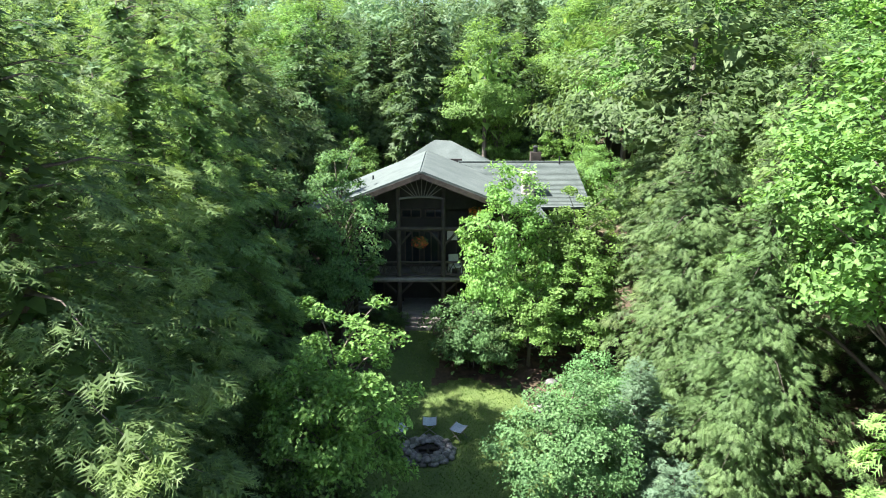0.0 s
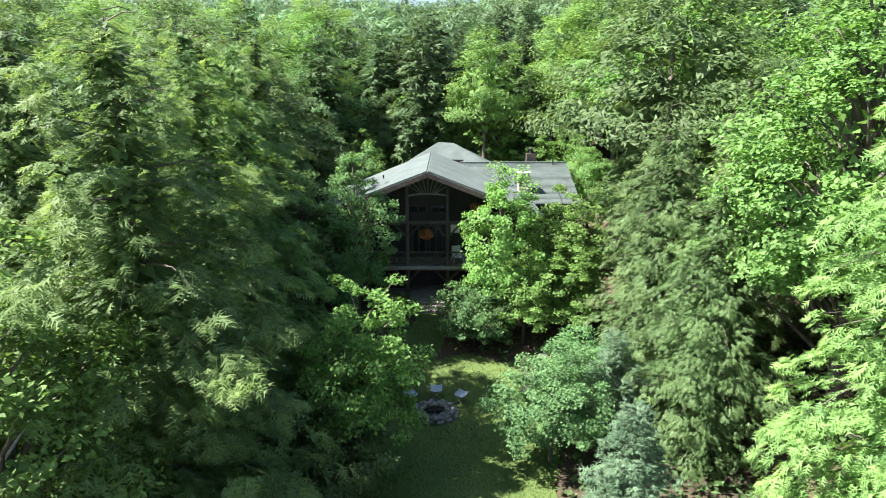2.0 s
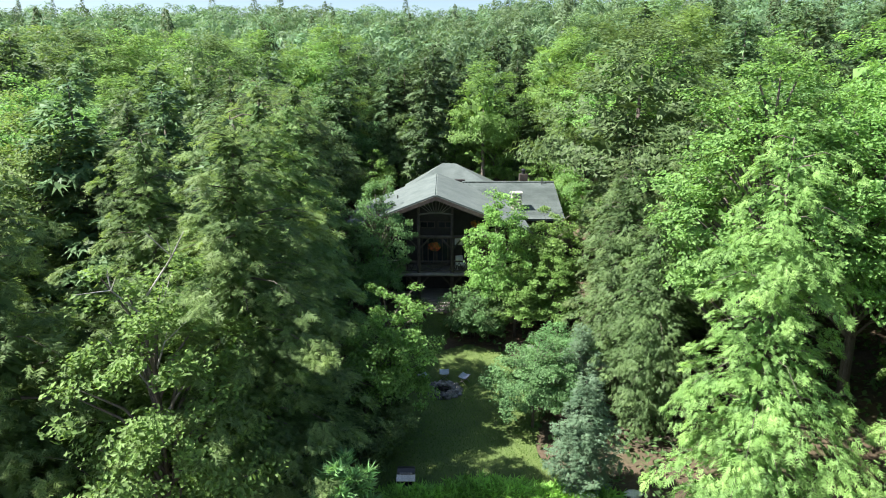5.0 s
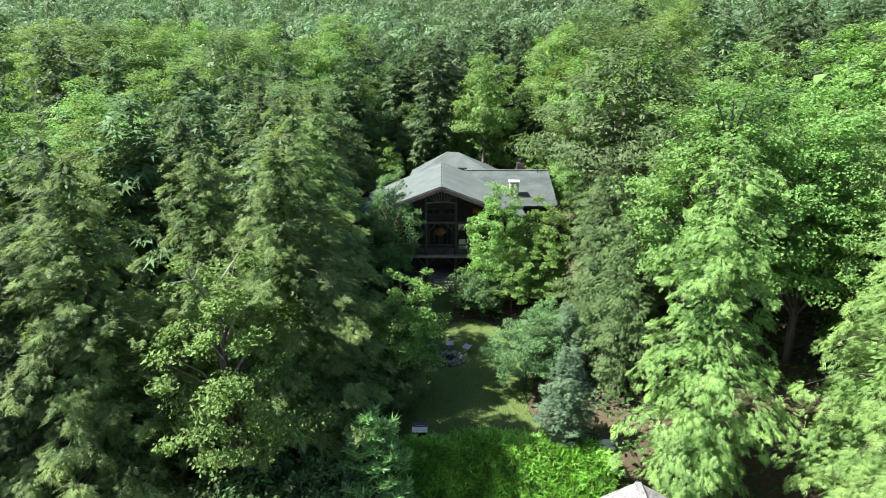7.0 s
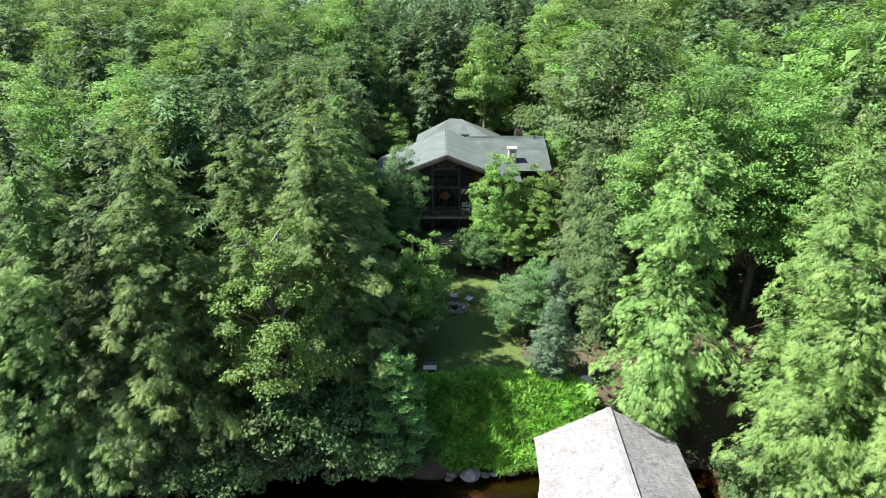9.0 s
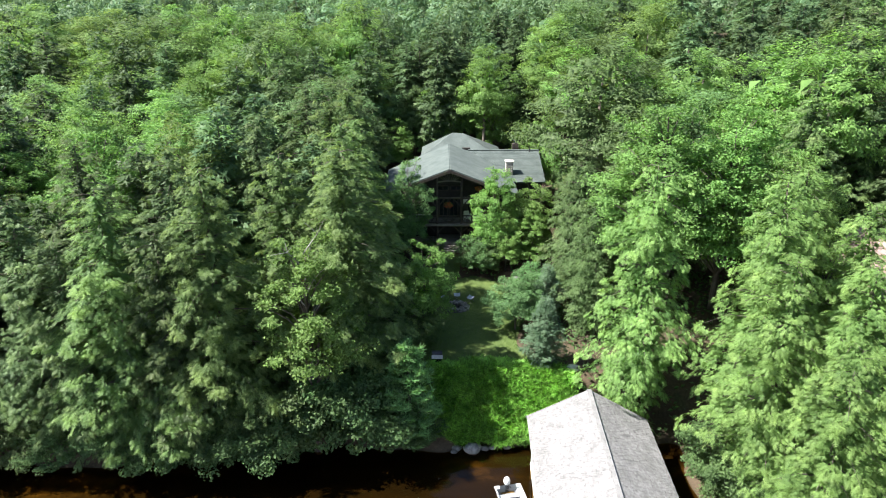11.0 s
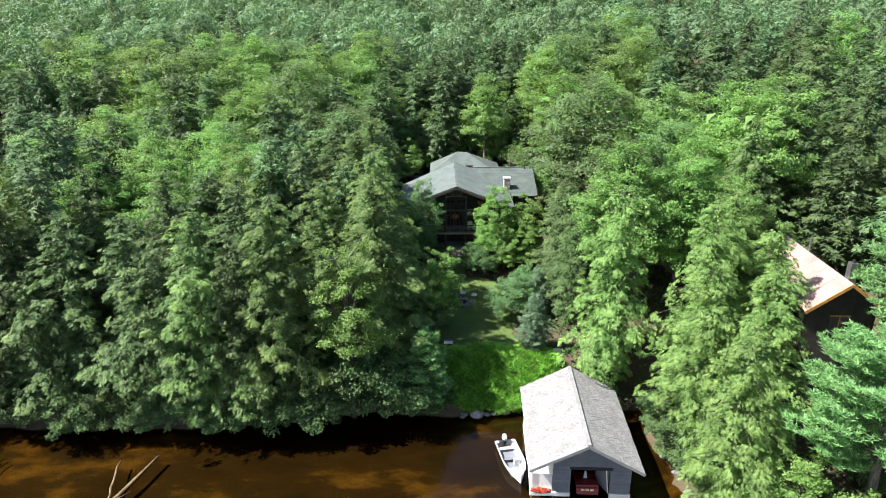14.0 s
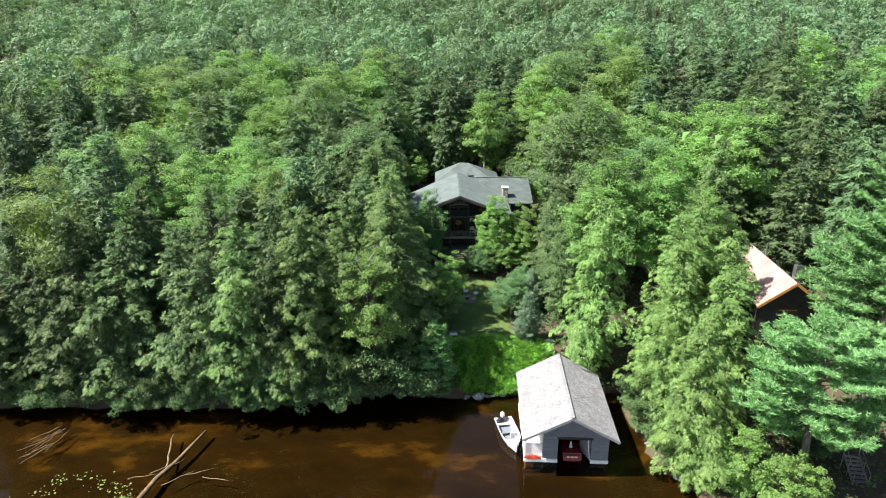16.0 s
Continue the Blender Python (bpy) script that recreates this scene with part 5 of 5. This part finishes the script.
def stool(x, y, rz):
    s = thing("camp_stool", "folding camp stool with a pale blue canvas seat", "stool", "stools round the fire pit", at=(x, y, height(x, y) + 0.03), rz=rz)
    seat = Geo()
    n = 6
    v = [(-0.32 + 0.64 * i / n, yy, 0.5 - 0.05 * math.sin(math.pi * i / n) + (0.12 if yy > 0 else 0) - d) for d in (0, 0.015) for i in range(n + 1) for yy in (-0.27, 0.27)]
    m = 2 * (n + 1)
    f = [(2 * i, 2 * i + 2, 2 * i + 3, 2 * i + 1) for i in range(n)] + [(m + 2 * i, m + 2 * i + 1, m + 2 * i + 3, m + 2 * i + 2) for i in range(n)]
    f += [(2 * i, m + 2 * i, m + 2 * i + 2, 2 * i + 2) for i in range(n)] + [(2 * i + 1, 2 * i + 3, m + 2 * i + 3, m + 2 * i + 1) for i in range(n)]
    part("seat", seat.add(v, f), CANVAS, s)
    for sx in (-1, 1):
        part("side_bar", Geo().log((sx * 0.32, -0.29, 0.49), (sx * 0.32, 0.29, 0.62), 0.02, 6), DECK, s)
        for yy, top in ((-0.25, 0.49), (0.25, 0.61)):
            part("leg", Geo().log((sx * 0.32, yy, top), (-sx * 0.3, yy, 0), 0.018, 6), DECK, s)


stool(-2.0, 26.5, 35)
stool(-0.62, 27.0, 0)
stool(0.72, 26.5, -35)

# ---- barbecue ----
gx, gy = -2.5, 14.9
bq = thing("barbecue_grill", "black barbecue grill with a pale steel shelf", "grill", at=(gx, gy, height(gx, gy) + 0.02))
part("cabinet", Geo().box(-0.42, -0.25, 0.1, 0.42, 0.3, 0.85), BLACKMETAL, bq)
part("lid", Geo().tube([(-0.42, 0.05, 0.9), (0.42, 0.05, 0.9)], [0.28, 0.28], 14), BLACKMETAL, bq)
part("shelf", Geo().slab([(-0.45, -0.55, 0.8), (0.45, -0.55, 0.8), (0.45, -0.2, 0.95), (-0.45, -0.2, 0.95)], 0.04), CAPSTONE, bq, "pale steel front shelf")
part("handle", Geo().log((-0.3, -0.26, 1.05), (0.3, -0.26, 1.05), 0.02), GREYMETAL, bq)
for sx in (-0.36, 0.36):
    for sy in (-0.2, 0.25):
        part("wheel", Geo().tube([(sx - 0.03, sy, 0.08), (sx + 0.03, sy, 0.08)], [0.09, 0.09], 10), BLACKMETAL, bq)


# ---- fern bank ----
def fern_bank():
    q = np.random.default_rng(21)
    n = 4300
    x = q.uniform(-3.2, 8.6, n)
    y = q.uniform(9.9, 15.0, n)
    top = 14.55 - 0.025 * (x - 2.2) ** 2 - np.maximum(0, x - 6.5) * 0.3 + 0.25 * np.sin(x * 1.3)
    keep = (y < top) & (y > 10.0 + 0.25 * np.sin(x * 2)) & ~((x > 7.0) & (x - 7.0 > (y - 9.0) * 0.32))
    x, y = x[keep], y[keep]
    z = np.array([height(a, b) for a, b in zip(x, y)])
    out = []
    for k in range(5):
        m = len(x)
        az = q.random(m) * 6.2832
        lean = 0.5 + 0.5 * q.random(m)
        way = norm(np.stack((np.cos(az) * lean, np.sin(az) * lean - 0.25, np.full(m, 0.95)), 1))
        base = np.stack((x, y, z + 0.22), 1) + way * 0.1
        side = norm(np.cross(way, q.normal(size=(m, 3))))
        up = np.cross(side, way)
        tipw = norm(way + np.stack((np.cos(az), np.sin(az), np.full(m, -0.6)), 1) * 0.5)
        out.append(fronds(base, tipw, side, up, 0.62 + 0.45 * q.random(m), q, 2, 0.42))
    return soup("fern_bank", np.concatenate(out), FERN)


tagged(new("fern_bank", fern_bank()), "thick bright green ferns covering the bank", "ferns", kind="stuff")


def grass():
    q = np.random.default_rng(22)
    n = 30000
    x, y = q.uniform(-6, 6.5, n), q.uniform(14, 37, n)
    keep = np.array([on_lawn(a, b) and (a - PXC) ** 2 + (b - PYC) ** 2 > 1.8 for a, b in zip(x, y)])
    x, y = x[keep], y[keep]
    z = np.array([height(a, b) for a, b in zip(x, y)]) + 0.02
    b = np.stack((x, y, z), 1)
    w = q.normal(size=b.shape) * np.array((1, 1, 0))
    w = norm(w) * 0.025
    tip = b + np.stack((q.normal(size=len(x)) * 0.03, q.normal(size=len(x)) * 0.03, 0.05 + 0.06 * q.random(len(x))), 1)
    return soup("lawn_grass", np.stack((b - w, b + w, tip), 1), GRASS)


tagged(new("lawn_grass", grass()), "short green grass blades of the lawn", "grass", kind="stuff")


def undergrowth():
    """Low saplings, seedlings and leaf tufts under the trees."""
    q = np.random.default_rng(23)
    n = 16000
    x, y = q.uniform(-55, 45, n), q.uniform(-18, 48, n)
    keep = np.array([height(a, b) > 0.15 and not on_lawn(a, b) and not (-3.4 < a < 9 and 9.5 < b < 15) and not (-9 < a < 11.5 and 35 < b < 62) and not (26.4 < a < 33.6 and 4.5 < b < 17) for a, b in zip(x, y)])
    x, y = x[keep], y[keep]
    z = np.array([height(a, b) for a, b in zip(x, y)])
    c = np.stack((x, y, z + 0.1 + 0.7 * q.random(len(x)) ** 2), 1)
    c = np.repeat(c, 4, 0) + q.normal(size=(4 * len(x), 3)) * np.array((0.3, 0.3, 0.12))
    return soup("undergrowth", leaves(c, 0.3, q, 0.8), SHRUB)


tagged(new("undergrowth", undergrowth()), "low dark green undergrowth beneath the trees", "undergrowth", kind="stuff")

# ---- rocks, path, logs in the water ----
r4 = random.Random(31)
for k, (x, y, s) in enumerate(((0.2, 9.5, 0.72), (-1.0, 9.55, 0.4), (-1.2, 9.1, 0.28), (1.2, 9.5, 0.35), (1.75, 9.6, 0.3), (2.9, 9.7, 0.35), (16.2, 3.4, 0.5), (16.4, 1.2, 0.4), (16.6, -1.2, 0.45), (17.6, -3.6, 0.4))):
    tagged(part("shore_rock", Geo().stone(x, y, 0.12, s, s * 0.75, s * 0.55, 300 + k), STONE, smooth=True), "grey boulder at the water's edge", "rock", "rocks along the shore")
for k in range(9):
    u = k / 8
    x, y = 7.2 + 1.3 * u + 0.1 * math.sin(k * 2), 9.9 + 4.6 * u
    tagged(part("stepping_stone", Geo().stone(x, y, height(x, y) + 0.05, 0.5, 0.3, 0.1, 340 + k), CAPSTONE, smooth=True), "flat pale stone step of the bank path", "stone step", "stone steps up the bank")
for k, (x, y, s) in enumerate(((4.9, 28.6, 0.45), (5.3, 29.6, 0.35), (4.5, 27.6, 0.5), (5.6, 30.6, 0.4))):
    tagged(part("garden_stone", Geo().stone(x, y, height(x, y) + 0.08, s, s * 0.7, s * 0.4, 360 + k), STONE, smooth=True), "pale flat stone at the lawn's edge", "rock", "stones at the lawn's edge")
bed = sheet("mulch_bed", steps(-0.4, 7.4, 0.2), steps(30.4, 36, 0.2), lambda x, y: height(x, y) + 0.045, MULCH, lambda x, y: y > 30.7 + 0.35 * math.sin(x * 1.4) and ((x - 3.4) / 3.7) ** 2 + ((y - 33.0) / 2.4) ** 2 < 1)
tagged(bed, "brown bark mulch bed under the shrubs", "mulch", kind="structure")


def water_log(name, pts, radii, material, label):
    tagged(part(name, Geo().tube(pts, radii, 8), material, smooth=True), label, "log", "dead wood in the water")


def crooked(a, b, seed, n=7, bend=0.18):
    q = random.Random(seed)
    a, b = Vector(a), Vector(b)
    return [a.lerp(b, i / (n - 1)) + Vector((q.uniform(-bend, bend), q.uniform(-bend, bend), q.uniform(-0.03, 0.05))) for i in range(n)]


water_log("sunken_log", crooked((-27.7, 3.5, -0.05), (-31.9, -10.6, -0.08), 1), [0.12, 0.16, 0.2, 0.22, 0.24, 0.24, 0.22], WETWOOD, "long brown fallen trunk lying in the water")
water_log("sunken_log", crooked((-30.9, 3.0, 0.0), (-29.6, -2.0, -0.03), 2, bend=0.08), [0.07, 0.08, 0.1, 0.1, 0.11, 0.1, 0.08], WETWOOD, "short brown log in the water")
for k in range(5):
    x, y = -32.5 + 1.7 * k, -3.5 + 0.9 * math.sin(k * 2.3)
    water_log("sunken_stick", crooked((x, y, 0.0), (x + 2.6, y + 1.6 * math.sin(k) + 0.8, -0.03), 10 + k, 5, 0.1), [0.03, 0.05, 0.05, 0.04, 0.02], WETWOOD, "thin brown stick half under water")
dw = random.Random(77)
for k in range(12):
    x, y = -42.3 + dw.uniform(-0.5, 0.7), 1.6 + dw.uniform(-1.6, 2.0)
    a = dw.uniform(-0.45, 0.45) - 1.95
    L = dw.uniform(1.2, 3.8)
    water_log("dead_branch", crooked((x, y + 1, 0.0), (x + L * math.cos(a), y + 1 + L * math.sin(a), 0.12), 30 + k, 6, 0.09), [0.06, 0.055, 0.045, 0.035, 0.025, 0.01], WETWOOD, "bare brown branch in the shallows")


def pads():
    q = np.random.default_rng(41)
    c = np.concatenate([np.stack((q.normal(cx, sx, n), q.normal(cy, sy, n)), 1) for cx, cy, sx, sy, n in
                        ((-38.6, -3.6, 0.5, 0.4, 26), (-36.8, -3.4, 0.3, 0.3, 10), (-34.6, -3.4, 1.1, 0.7, 26), (-33.0, -4.6, 0.9, 0.5, 30), (-39.6, -5.2, 1.0, 0.4, 18), (-31.6, -6.8, 0.45, 0.9, 150))])
    out = []
    for x, y in c:
        r = q.uniform(0.03, 0.1)
        p = [(x + r * q.uniform(0.75, 1.2) * math.cos(6.2832 * k / 7), y + r * q.uniform(0.75, 1.2) * math.sin(6.2832 * k / 7), 0.012 + q.uniform(0, 0.02)) for k in range(7)]
        out += [(p[0], p[k], p[k + 1]) for k in range(1, 6)]
    return soup("lily_pads", np.array(out), LILY)


tagged(new("lily_pads", pads()), "scattered small green lily pads on the water", "lily pads", kind="stuff")

# ---- wooden steps by the pine ----
ws = thing("garden_stairs", "weathered grey wooden stairs down to the shore", "stairs", at=(32.0, -5.6, 0), rz=-8)
for k in range(7):
    zz = 0.25 + 0.18 * k + max(0, height(32, -5.6))
    part("tread", Geo().box(-0.6, -1.2 + 0.32 * k, zz, 0.6, -0.92 + 0.32 * k, zz + 0.05), DECK, ws)
zz = max(0, height(32, -5.6))
for sx in (-0.62, 0.62):
    part("stringer", Geo().beam((sx, -1.3, zz + 0.15), (sx, 1.1, zz + 1.5), 0.06, 0.25), DECK, ws)
    part("handrail", Geo().log((sx, -1.3, zz + 1.1), (sx, 1.1, zz + 2.4), 0.04), DECK, ws)
    for k in range(3):
        part("post", Geo().log((sx, -1.25 + 1.15 * k, zz), (sx, -1.25 + 1.15 * k, zz + 1.1 + 0.65 * k), 0.045), DECK, ws)
